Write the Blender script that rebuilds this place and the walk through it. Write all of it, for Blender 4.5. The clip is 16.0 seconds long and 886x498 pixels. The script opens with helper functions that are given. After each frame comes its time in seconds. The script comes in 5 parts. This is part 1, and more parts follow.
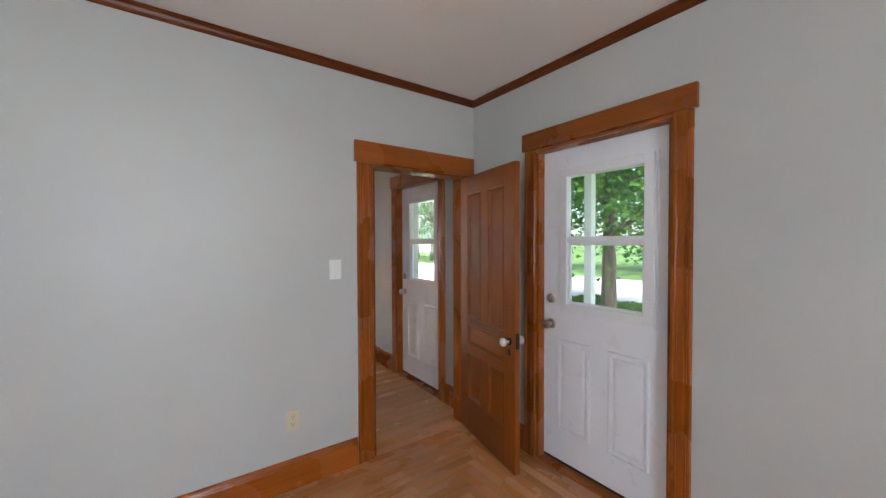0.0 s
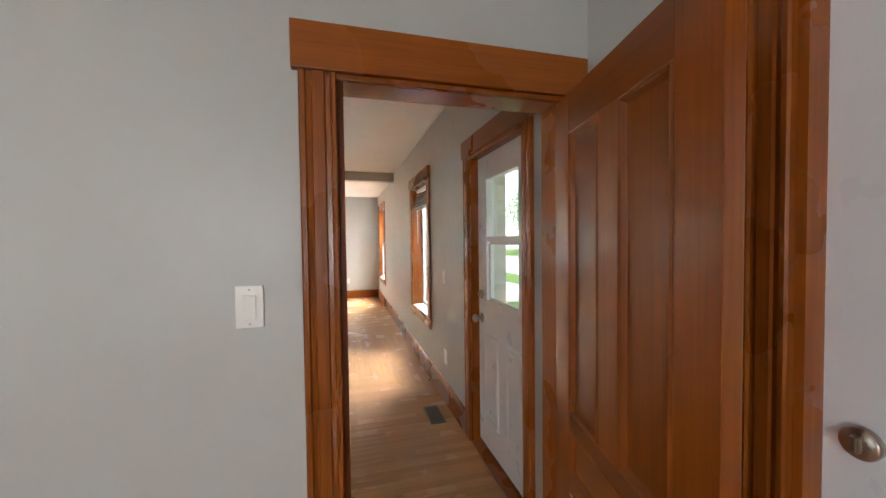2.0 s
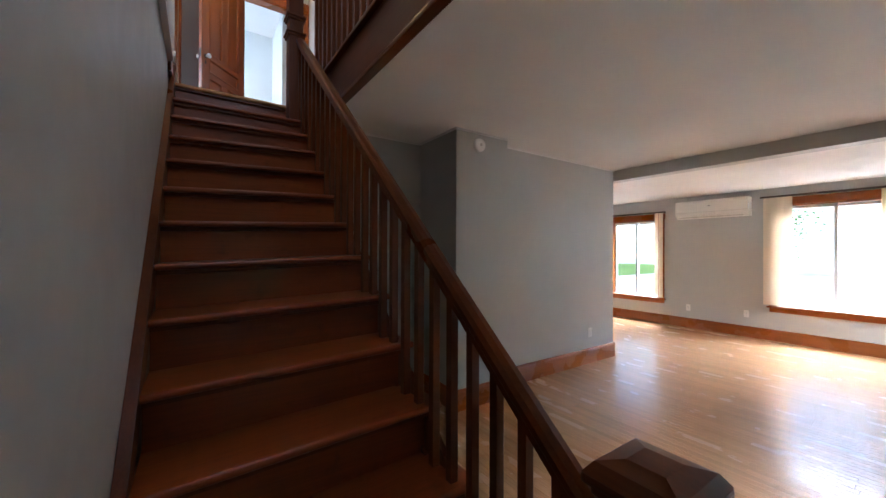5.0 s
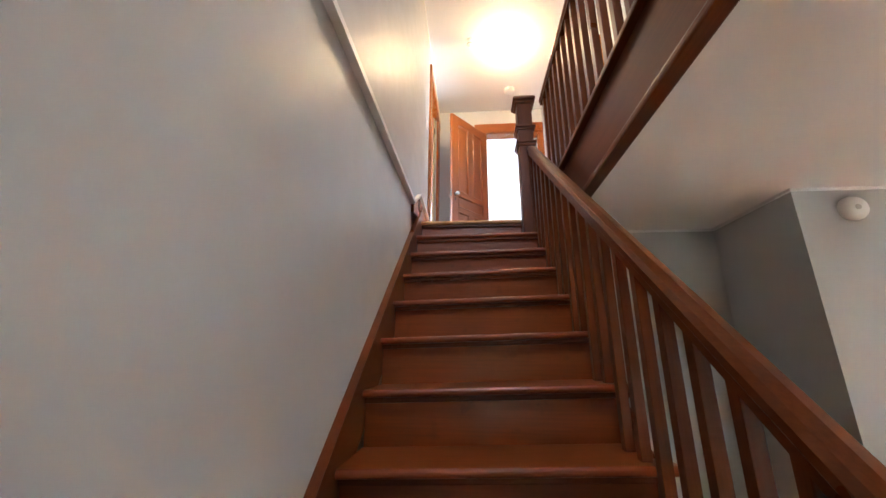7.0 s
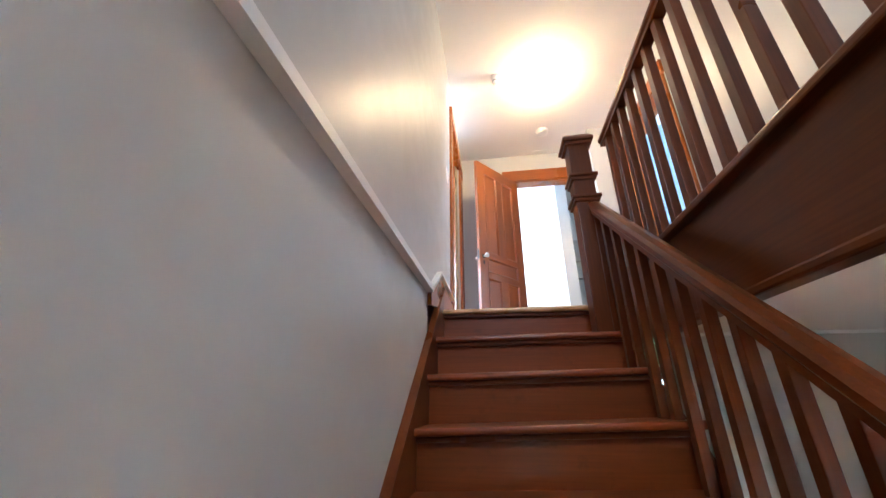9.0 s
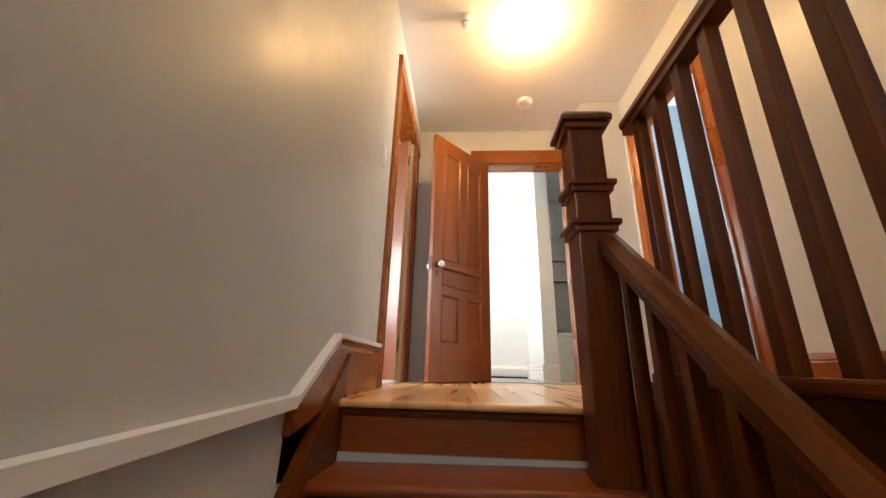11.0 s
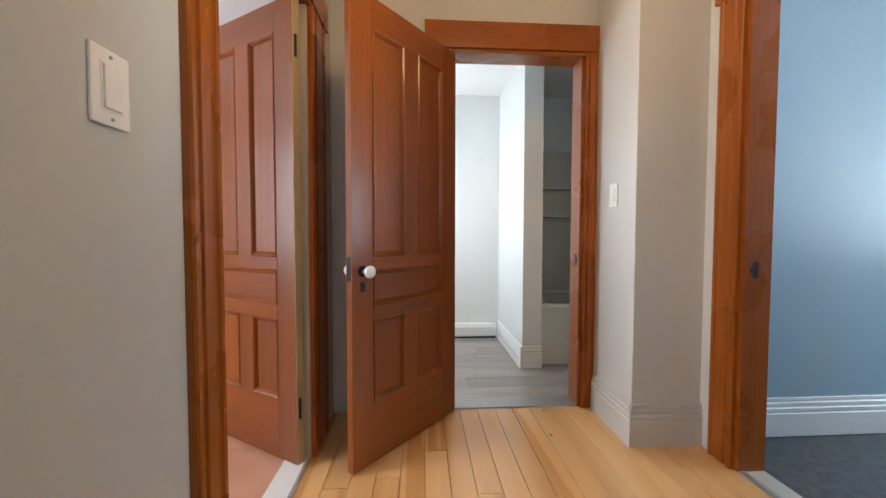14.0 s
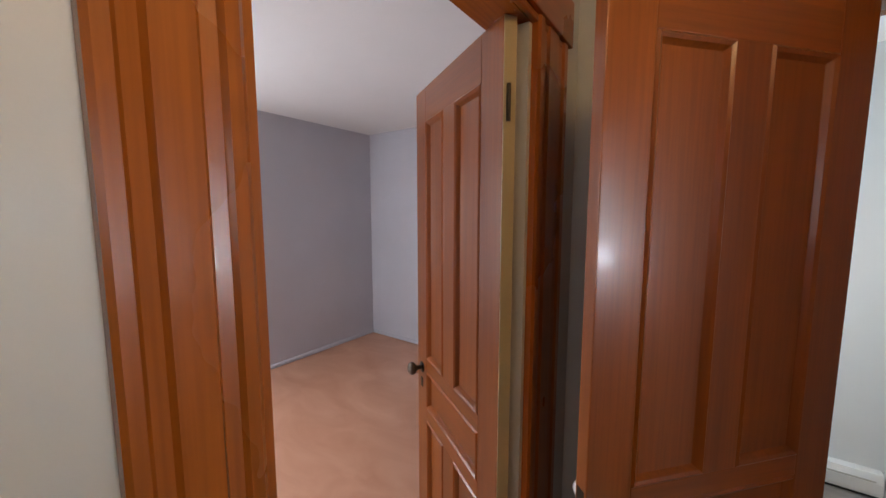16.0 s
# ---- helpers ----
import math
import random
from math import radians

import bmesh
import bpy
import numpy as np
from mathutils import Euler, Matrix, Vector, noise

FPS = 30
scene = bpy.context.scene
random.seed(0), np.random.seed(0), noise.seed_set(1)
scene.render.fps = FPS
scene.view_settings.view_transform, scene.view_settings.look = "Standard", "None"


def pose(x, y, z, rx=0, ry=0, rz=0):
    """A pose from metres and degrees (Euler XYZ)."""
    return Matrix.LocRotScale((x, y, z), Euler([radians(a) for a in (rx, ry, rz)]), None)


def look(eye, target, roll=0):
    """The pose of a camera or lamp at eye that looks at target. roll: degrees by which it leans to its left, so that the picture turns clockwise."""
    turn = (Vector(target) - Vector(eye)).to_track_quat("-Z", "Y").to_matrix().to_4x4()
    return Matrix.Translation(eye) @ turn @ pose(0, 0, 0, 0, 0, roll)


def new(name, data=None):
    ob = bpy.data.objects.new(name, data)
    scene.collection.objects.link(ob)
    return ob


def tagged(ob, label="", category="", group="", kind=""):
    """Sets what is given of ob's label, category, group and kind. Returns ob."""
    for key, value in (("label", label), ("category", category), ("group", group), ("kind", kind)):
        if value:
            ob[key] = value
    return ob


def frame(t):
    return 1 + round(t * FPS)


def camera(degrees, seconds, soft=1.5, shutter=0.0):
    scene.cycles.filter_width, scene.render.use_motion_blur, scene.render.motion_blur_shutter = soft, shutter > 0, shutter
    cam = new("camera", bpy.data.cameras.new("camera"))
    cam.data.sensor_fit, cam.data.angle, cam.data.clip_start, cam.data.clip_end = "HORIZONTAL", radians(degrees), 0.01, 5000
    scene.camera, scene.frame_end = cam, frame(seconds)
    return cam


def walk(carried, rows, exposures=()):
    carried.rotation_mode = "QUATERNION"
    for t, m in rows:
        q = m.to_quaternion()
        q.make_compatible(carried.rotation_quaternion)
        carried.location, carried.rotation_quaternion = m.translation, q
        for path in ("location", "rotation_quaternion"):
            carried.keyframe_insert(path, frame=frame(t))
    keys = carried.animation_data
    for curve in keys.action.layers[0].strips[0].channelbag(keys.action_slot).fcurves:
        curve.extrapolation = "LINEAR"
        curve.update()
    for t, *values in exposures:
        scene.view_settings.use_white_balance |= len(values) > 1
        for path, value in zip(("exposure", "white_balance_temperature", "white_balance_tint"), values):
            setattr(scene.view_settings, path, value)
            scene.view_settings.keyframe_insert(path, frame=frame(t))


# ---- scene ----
cam = camera(101.4, 16.0)
PATH = [
    (0, (1.26, 0.67, 1.399), (2.428, 2.293, 1.36), -0.2),
    (0.5, (1.502, 0.909, 1.402), (2.549, 2.612, 1.365), -0.2),
    (1, (1.788, 1.146, 1.415), (2.695, 2.929, 1.369), -0.4),
    (1.5, (2.035, 1.413, 1.421), (2.76, 3.276, 1.36), -0.5),
    (2, (2.264, 1.713, 1.419), (2.795, 3.64, 1.361), -0.7),
    (2.5, (2.447, 2.011, 1.403), (2.685, 3.996, 1.356), -0.4),
    (3, (2.496, 2.297, 1.406), (2.418, 4.295, 1.355), -0.4),
    (3.5, (2.56, 2.573, 1.401), (2.132, 4.526, 1.345), -0.3),
    (4, (2.566, 2.825, 1.396), (1.727, 4.640, 1.347), -0.2),
    (4.5, (2.469, 2.965, 1.429), (1.195, 4.505, 1.365), 0.3),
    (5, (2.426, 3.114, 1.435), (0.774, 4.241, 1.442), 0.2),
    (7.3, (1.54, 3.377, 1.749), (-0.347, 3.144, 2.37), 0.6),
    (7.5, (1.457, 3.345, 1.787), (-0.412, 3.085, 2.449), 0.5),
    (8, (1.298, 3.31, 1.949), (-0.542, 3.033, 2.68), 0.3),
    (8.5, (1.143, 3.333, 2.096), (-0.677, 3.06, 2.878), 0.4),
    (9, (0.988, 3.276, 2.243), (-0.835, 3.011, 3.021), 0.1),
    (11.3, (0.093, 3.401, 2.955), (-1.822, 3.33, 3.529), 1.1),
    (11.5, (-0.007, 3.393, 3.017), (-1.931, 3.358, 3.562), 0.5),
    (12, (-0.207, 3.408, 3.147), (-2.166, 3.441, 3.55), 0.3),
    (12.5, (-0.364, 3.373, 3.274), (-2.351, 3.413, 3.496), 0.1),
    (13, (-0.559, 3.41, 3.408), (-2.557, 3.469, 3.478), 0.0),
    (13.5, (-0.699, 3.377, 3.583), (-2.692, 3.54, 3.54), 0.4),
    (14, (-0.899, 3.436, 3.741), (-2.894, 3.557, 3.667), 0.1),
    (14.5, (-1.098, 3.403, 3.934), (-3.084, 3.218, 3.796), -0.3),
    (15, (-1.311, 3.359, 4.111), (-3.209, 2.76, 3.908), -0.2),
    (15.5, (-1.494, 3.344, 4.154), (-3.275, 2.452, 3.965), -0.2),
    (16, (-1.612, 3.328, 4.257), (-3.227, 2.167, 4.047), 0.0),
]
walk(cam, [(t, look(eye, target, roll)) for t, eye, target, roll in PATH],
     exposures=[(0, 1.7, 5850, 10), (0.5, 1.6, 6350, 10), (2.0, 1.6, 6350, 10), (2.6, 1.75, 6300, 10), (3.2, 1.5, 5900, 10), (4, 1.3, 5400, 10), (5.2, 1.4, 5350, 10), (7.3, 2.8, 5600, 10),
                (9.2, 2.65, 5250, 10), (11.3, 2.0, 7200, 12), (13, 1.85, 6900, 12), (14, 1.38, 6250, 10), (14.5, 1.3, 6600, 10), (15, 1.2, 6350, 10), (16, 0.75, 6300, 12)])

# ---- light ----
world = bpy.data.worlds.new("sky")
scene.world = world
world.use_nodes = True
_wn = world.node_tree.nodes
_sky = _wn.new("ShaderNodeTexSky")
_sky.sky_type = "NISHITA"
_sky.sun_disc = False
_sky.altitude = 100
_sky.sun_elevation = radians(48)
_sky.sun_rotation = radians(200)
_sky.air_density = 1.0
_sky.dust_density = 2.0
world.node_tree.links.new(_sky.outputs[0], _wn["Background"].inputs[0])
_wn["Background"].inputs[1].default_value = 0.15

_sun = new("sun", bpy.data.lights.new("sun", "SUN"))
_sun.data.energy = 4.4
_sun.data.angle = radians(2.0)
_sun.data.color = (1.0, 0.95, 0.86)
_sun.rotation_euler = (radians(42), 0, radians(-20))


def area_lamp(name, place, aim, sx, sy, watts, color=(0.92, 0.97, 1.0)):
    """An area lamp: sky light at an opening, and added fill without one."""
    lamp = new(name, bpy.data.lights.new(name, "AREA"))
    lamp.data.shape, lamp.data.size, lamp.data.size_y = "RECTANGLE", sx, sy
    lamp.data.energy, lamp.data.color = watts, color
    lamp.matrix_world = look(place, aim)
    return lamp


# added lamps for sky over window heads, kitchen windows, rooms off the landing
area_lamp("sky_light", (1.29, 11.75, 2.95), (1.29, 9.0, 0.3), 1.6, 1.2, 430)
area_lamp("sky_light", (-1.5, 11.75, 2.95), (-1.5, 9.0, 0.3), 1.5, 1.2, 400)
area_lamp("sky_light", (3.95, 5.78, 2.75), (1.5, 5.78, 0.2), 1.2, 1.0, 190)
area_lamp("sky_light", (3.95, 9.85, 2.75), (1.5, 9.85, 0.2), 1.2, 1.0, 215)
area_lamp("window_light", (0.9, -1.62, 1.35), (1.2, 2.8, 0.9), 1.2, 1.3, 15)
area_lamp("window_light", (-1.42, 0.6, 1.35), (2, 0.9, 1.2), 1.2, 1.3, 5)
# bathroom lamp in an unseen opening backed by the bedroom wall
area_lamp("window_light", (-4.0, 2.93, 4.15), (-4.0, 4.6, 3.9), 0.6, 1.0, 8.0, (0.88, 0.95, 1.0))
area_lamp("window_light", (-1.8, 7.9, 4.1), (-2.1, 5.2, 3.6), 1.2, 1.3, 18, (0.72, 0.88, 1.0))
area_lamp("window_light", (-1.5, 0.12, 4.1), (-3.2, 2.0, 3.8), 1.0, 1.2, 36, (0.90, 0.94, 1.0))
# added fill at the stairwell end, where the wall has no window
area_lamp("window_light", (1.9, 3.45, 4.3), (-1, 3.3, 3.6), 0.8, 1.2, 6)

_bulb = new("hall_bulb_light", bpy.data.lights.new("hall_bulb_light", "POINT"))
_bulb.data.energy, _bulb.data.color, _bulb.data.shadow_soft_size = 7.2, (1.0, 0.62, 0.27), 0.11
_bulb.location = (-1.71, 3.82, 4.99)


# ---- materials ----
def mat(name, base, rough=0.5, metal=0.0, coat=0.0, build=None):
    """A node material; build(nodes, links, bsdf) adds variation."""
    m = bpy.data.materials.new(name)
    m.use_nodes = True
    n, l = m.node_tree.nodes, m.node_tree.links
    b = n["Principled BSDF"]
    b.inputs["Base Color"].default_value = (*base, 1)
    b.inputs["Roughness"].default_value = rough
    b.inputs["Metallic"].default_value = metal
    b.inputs["Coat Weight"].default_value = coat
    b.inputs["Coat Roughness"].default_value = 0.12
    if build:
        build(n, l, b)
    return m


def tex(n, l, scale, stretch=(1, 1, 1), detail=5, rot=(0, 0, 0), distort=0.0, seed=None):
    """Noise in object space, stretched; seed: a socket that shifts it piece by piece."""
    c = n.new("ShaderNodeTexCoord")
    p = n.new("ShaderNodeMapping")
    p.inputs["Scale"].default_value = stretch
    p.inputs["Rotation"].default_value = rot
    l.new(c.outputs["Object"], p.inputs["Vector"])
    if seed is not None:
        l.new(seed, p.inputs["Location"])
    t = n.new("ShaderNodeTexNoise")
    t.inputs["Scale"].default_value = scale
    t.inputs["Detail"].default_value = detail
    t.inputs["Distortion"].default_value = distort
    l.new(p.outputs[0], t.inputs["Vector"])
    return t


def ramp(n, l, src, stops):
    r = n.new("ShaderNodeValToRGB")
    e = r.color_ramp.elements
    e[0].position, e[0].color = stops[0][0], (*stops[0][1], 1)
    e[1].position, e[1].color = stops[-1][0], (*stops[-1][1], 1)
    for p, c in stops[1:-1]:
        x = e.new(p)
        x.color = (*c, 1)
    l.new(src, r.inputs[0])
    return r


def mixc(n, l, fac, a, b, mode="MIX"):
    m = n.new("ShaderNodeMix")
    m.data_type, m.blend_type = "RGBA", mode
    for sock, v in ((m.inputs[0], fac), (m.inputs[6], a), (m.inputs[7], b)):
        if isinstance(v, (int, float)):
            sock.default_value = v
        elif isinstance(v, tuple):
            sock.default_value = (*v, 1)
        else:
            l.new(v, sock)
    return m.outputs[2]


def bump(n, l, b, src, strength, dist=0.002, chain=None):
    k = n.new("ShaderNodeBump")
    k.inputs["Strength"].default_value = strength
    k.inputs["Distance"].default_value = dist
    l.new(src, k.inputs["Height"])
    if chain:
        l.new(chain.outputs[0], k.inputs["Normal"])
    l.new(k.outputs[0], b.inputs["Normal"])
    return k


def rough_from(n, l, b, src, lo, hi):
    r = n.new("ShaderNodeMapRange")
    r.inputs["From Min"].default_value, r.inputs["From Max"].default_value = 0.3, 0.7
    r.inputs["To Min"].default_value, r.inputs["To Max"].default_value = lo, hi
    l.new(src, r.inputs["Value"])
    l.new(r.outputs[0], b.inputs["Roughness"])


def paint(name, base, rough=0.55, uneven=0.05, orange=0.12):
    """Rolled wall paint: faint roller texture, slow unevenness and scuffs."""
    def build(n, l, b):
        big = tex(n, l, 1.1, detail=3)
        lo = tuple(c * (1 - uneven) for c in base)
        hi = tuple(min(1, c * (1 + uneven)) for c in base)
        l.new(ramp(n, l, big.outputs[0], ((0.3, lo), (0.7, hi))).outputs[0], b.inputs["Base Color"])
        mid = tex(n, l, 9.0, detail=6)
        rough_from(n, l, b, mid.outputs[0], rough - 0.07, rough + 0.09)
        lump = bump(n, l, b, tex(n, l, 2.3, detail=2).outputs[0], 0.25, 0.004)
        bump(n, l, b, tex(n, l, 260, detail=2).outputs[0], orange, 0.0008, lump)
    return mat(name, base, rough, build=build)


def wood(name, dark, light, axis="z", rough=0.28, coat=0.35, scale=1.0, wear=0.0, spread=0.12, spec=0.5):
    """Varnished board with grain along one axis, each piece a little its own."""
    along = {"x": (0.07, 1.6, 1.6), "y": (1.6, 0.07, 1.6), "z": (1.6, 1.6, 0.07)}[axis]
    fine = {"x": (0.03, 1, 1), "y": (1, 0.03, 1), "z": (1, 1, 0.03)}[axis]

    def build(n, l, b):
        info = n.new("ShaderNodeObjectInfo")
        sh = n.new("ShaderNodeVectorMath")
        sh.operation = "SCALE"
        sh.inputs[0].default_value = (13.1, 7.7, 5.3)
        geo = n.new("ShaderNodeNewGeometry")
        own = n.new("ShaderNodeMath")
        own.operation = "ADD"
        l.new(info.outputs["Random"], own.inputs[0])
        l.new(geo.outputs["Random Per Island"], own.inputs[1])
        fr = n.new("ShaderNodeMath")
        fr.operation = "FRACT"
        l.new(own.outputs[0], fr.inputs[0])
        l.new(fr.outputs[0], sh.inputs["Scale"])
        g = tex(n, l, 6.0 * scale, along, 5, distort=0.35, seed=sh.outputs[0])
        f = tex(n, l, 130.0 * scale, fine, 4, seed=sh.outputs[0])
        col = ramp(n, l, g.outputs[0], ((0.15, dark), (0.5, tuple((a + c) / 2 for a, c in zip(dark, light))), (0.85, light)))
        pore = ramp(n, l, f.outputs[0], ((0.35, (0.72, 0.68, 0.64)), (0.6, (1, 1, 1))))
        c = mixc(n, l, 0.55, col.outputs[0], pore.outputs[0], "MULTIPLY")
        tone = n.new("ShaderNodeMapRange")
        tone.inputs["To Min"].default_value, tone.inputs["To Max"].default_value = 1 - spread, 1 + spread
        l.new(fr.outputs[0], tone.inputs["Value"])
        c = mixc(n, l, 1.0, c, tone.outputs[0], "MULTIPLY")
        stain = tex(n, l, 2.6, detail=4, seed=sh.outputs[0])
        if wear:
            w = ramp(n, l, tex(n, l, 14, detail=8).outputs[0], ((0.6, (0, 0, 0)), (0.75, (wear, wear, wear))))
            c = mixc(n, l, w.outputs[0], c, tuple(min(1, v * 0.55) for v in dark))
        b.inputs["Specular IOR Level"].default_value = spec
        l.new(c, b.inputs["Base Color"])
        rough_from(n, l, b, stain.outputs[0], max(0.05, rough - 0.03), rough + 0.05)
        k = bump(n, l, b, stain.outputs[0], 0.03, 0.002)
        bump(n, l, b, f.outputs[0], 0.10, 0.0006, k)
    return mat(name, light, rough, coat=coat, build=build)


M_WALL = paint("wall_paint_grey", (0.50, 0.505, 0.485), 0.42)
# the wall grey again, its colour warmed for the hall lamp's light
M_WALL_WARM = paint("lamp_warmed_wall_paint", (0.55, 0.54, 0.50), 0.36)
M_CEIL = paint("ceiling_paint", (0.79, 0.775, 0.75), 0.75, 0.03, 0.2)
M_BATH = paint("bath_wall_paint", (0.74, 0.75, 0.74), 0.5)
M_BLUE = paint("blue_wall_paint", (0.36, 0.47, 0.55), 0.5)
M_LILAC = paint("bedroom_wall_paint", (0.50, 0.49, 0.52), 0.6)
M_WHITE = paint("white_trim_paint", (0.78, 0.78, 0.76), 0.35, 0.03, 0.05)
M_GREYTRIM = paint("grey_trim_paint", (0.52, 0.50, 0.46), 0.35, 0.03, 0.05)
M_DOORWHITE = paint("white_door_enamel", (0.82, 0.83, 0.86), 0.32, 0.02, 0.04)
M_PLASTIC = mat("white_plastic", (0.80, 0.79, 0.76), 0.35)
M_IVORY = mat("ivory_plastic", (0.62, 0.55, 0.40), 0.4)
M_TRIM = {a: wood("orange_stained_wood_" + a, (0.22, 0.054, 0.005), (0.37, 0.102, 0.010), a, 0.27, 0.15, spec=0.35) for a in "xyz"}
M_DOORW = {a: wood("red_brown_door_wood_" + a, (0.15, 0.033, 0.002), (0.275, 0.069, 0.004), a, 0.31, 0.15, spec=0.4) for a in "xz"}
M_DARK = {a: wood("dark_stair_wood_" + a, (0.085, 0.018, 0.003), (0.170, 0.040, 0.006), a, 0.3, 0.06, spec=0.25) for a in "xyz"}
M_TREAD = wood("worn_tread_wood", (0.18, 0.034, 0.004), (0.31, 0.068, 0.009), "y", 0.34, 0.1, wear=0.5, spec=0.45)
M_OAK = {a: wood("oak_strip_" + a, (0.42, 0.21, 0.088), (0.59, 0.34, 0.165), a, 0.24, 0.30, 1.3, spread=0.13) for a in "xy"}
M_OAKK = {a: wood("reddish_oak_strip_" + a, (0.42, 0.17, 0.055), (0.64, 0.32, 0.13), a, 0.26, 0.30, 1.3, spread=0.16) for a in "xy"}
M_OAKGAP = mat("floor_joint", (0.20, 0.10, 0.045), 0.8)
M_BRASS = mat("aged_brass", (0.35, 0.24, 0.12), 0.35, 1.0)
M_NICKEL = mat("satin_nickel", (0.45, 0.40, 0.36), 0.28, 1.0)
M_IRON = mat("dark_iron", (0.03, 0.025, 0.02), 0.45, 0.8)
M_PORC = mat("white_porcelain", (0.82, 0.80, 0.76), 0.08, coat=0.6)
M_BLACK = mat("black_rubber_and_voids", (0.012, 0.012, 0.012), 0.6)
M_VINYL = mat("white_vinyl_frame", (0.78, 0.79, 0.80), 0.3)
M_BRONZE = mat("brown_enamelled_metal", (0.10, 0.075, 0.055), 0.42, 0.5)
M_ALU = mat("grey_metal", (0.42, 0.42, 0.42), 0.4, 0.7)


def pine(n, l, b, turn=0.0):
    info = n.new("ShaderNodeObjectInfo")
    sh = n.new("ShaderNodeVectorMath")
    sh.operation = "SCALE"
    sh.inputs[0].default_value = (17.0, 9.0, 3.0)
    l.new(info.outputs["Random"], sh.inputs["Scale"])
    g = tex(n, l, 5.0, (0.08, 1.5, 1), 5, rot=(0, 0, turn), distort=0.5, seed=sh.outputs[0])
    col = ramp(n, l, g.outputs[0], ((0.3, (0.62, 0.32, 0.11)), (0.55, (0.73, 0.43, 0.18)), (0.75, (0.78, 0.50, 0.24))))
    c = n.new("ShaderNodeTexCoord")
    p = n.new("ShaderNodeMapping")
    p.inputs["Scale"].default_value = (6.0, 8.0, 1)
    l.new(c.outputs["Object"], p.inputs["Vector"])
    l.new(sh.outputs[0], p.inputs["Location"])
    v = n.new("ShaderNodeTexVoronoi")
    v.inputs["Scale"].default_value = 1.0
    l.new(p.outputs[0], v.inputs["Vector"])
    knot = ramp(n, l, v.outputs["Distance"], ((0.035, (1, 1, 1)), (0.075, (0, 0, 0))))
    out = mixc(n, l, knot.outputs[0], col.outputs[0], (0.16, 0.055, 0.018))
    tone = n.new("ShaderNodeMapRange")
    tone.inputs["To Min"].default_value, tone.inputs["To Max"].default_value = 0.94, 1.05
    l.new(info.outputs["Random"], tone.inputs["Value"])
    out = mixc(n, l, 1.0, out, tone.outputs[0], "MULTIPLY")
    l.new(out, b.inputs["Base Color"])
    rough_from(n, l, b, g.outputs[0], 0.24, 0.4)
    bump(n, l, b, tex(n, l, 90, (0.04, 1, 1), 3).outputs[0], 0.1, 0.0008)


M_PINE = mat("pine_floor_board", (0.6, 0.36, 0.14), 0.3, coat=0.3, build=pine)
M_PINE_Y = mat("pine_edge_board", (0.6, 0.36, 0.14), 0.3, coat=0.3, build=lambda n, l, b: pine(n, l, b, radians(90)))


def _vinylplank(n, l, b):
    info = n.new("ShaderNodeObjectInfo")
    g = tex(n, l, 7, (2.0, 0.14, 1), 6, distort=0.8)
    col = ramp(n, l, g.outputs[0], ((0.3, (0.24, 0.21, 0.19)), (0.7, (0.44, 0.40, 0.37))))
    tone = n.new("ShaderNodeMapRange")
    tone.inputs["To Min"].default_value, tone.inputs["To Max"].default_value = 0.85, 1.12
    l.new(info.outputs["Random"], tone.inputs["Value"])
    l.new(mixc(n, l, 1.0, col.outputs[0], tone.outputs[0], "MULTIPLY"), b.inputs["Base Color"])


M_GREYPLANK = mat("grey_vinyl_plank", (0.34, 0.31, 0.29), 0.4, build=_vinylplank)


def _pink(n, l, b):
    g = tex(n, l, 4, (1, 0.5, 1), 6, distort=0.8)
    l.new(ramp(n, l, g.outputs[0], ((0.3, (0.46, 0.22, 0.13)), (0.7, (0.58, 0.31, 0.20)))).outputs[0], b.inputs["Base Color"])
    bump(n, l, b, tex(n, l, 40, detail=4).outputs[0], 0.08, 0.001)


M_PINK = mat("pinkish_sheet_floor", (0.5, 0.26, 0.16), 0.35, build=_pink)


def _slate(n, l, b):
    g = tex(n, l, 30, detail=6)
    l.new(ramp(n, l, g.outputs[0], ((0.3, (0.05, 0.055, 0.06)), (0.7, (0.10, 0.105, 0.11)))).outputs[0], b.inputs["Base Color"])


M_SLATE = mat("dark_grey_floor", (0.08, 0.08, 0.085), 0.5, build=_slate)


def _curtain(n, l, b):
    b.inputs["Transmission Weight"].default_value = 0.0
    tr = n.new("ShaderNodeBsdfTranslucent")
    tr.inputs[0].default_value = (0.9, 0.80, 0.66, 1)
    mx = n.new("ShaderNodeMixShader")
    mx.inputs[0].default_value = 0.5
    l.new(b.outputs[0], mx.inputs[1])
    l.new(tr.outputs[0], mx.inputs[2])
    l.new(mx.outputs[0], n["Material Output"].inputs[0])
    w = tex(n, l, 400, (1, 1, 0.3), 2)
    bump(n, l, b, w.outputs[0], 0.2, 0.0005)


M_CURTAIN = mat("cream_curtain_fabric", (0.80, 0.71, 0.58), 0.85, build=_curtain)


def _glass(n, l, b):
    b.inputs["Transmission Weight"].default_value = 1.0
    b.inputs["IOR"].default_value = 1.45


M_GLASS = mat("window_glass", (1, 1, 1), 0.0, build=_glass)


def _bulbmat(n, l, b):
    b.inputs["Emission Color"].default_value = (1.0, 0.74, 0.42, 1)
    b.inputs["Emission Strength"].default_value = 9


M_BULB = mat("lit_frosted_bulb", (1, 0.9, 0.7), 0.4, build=_bulbmat)


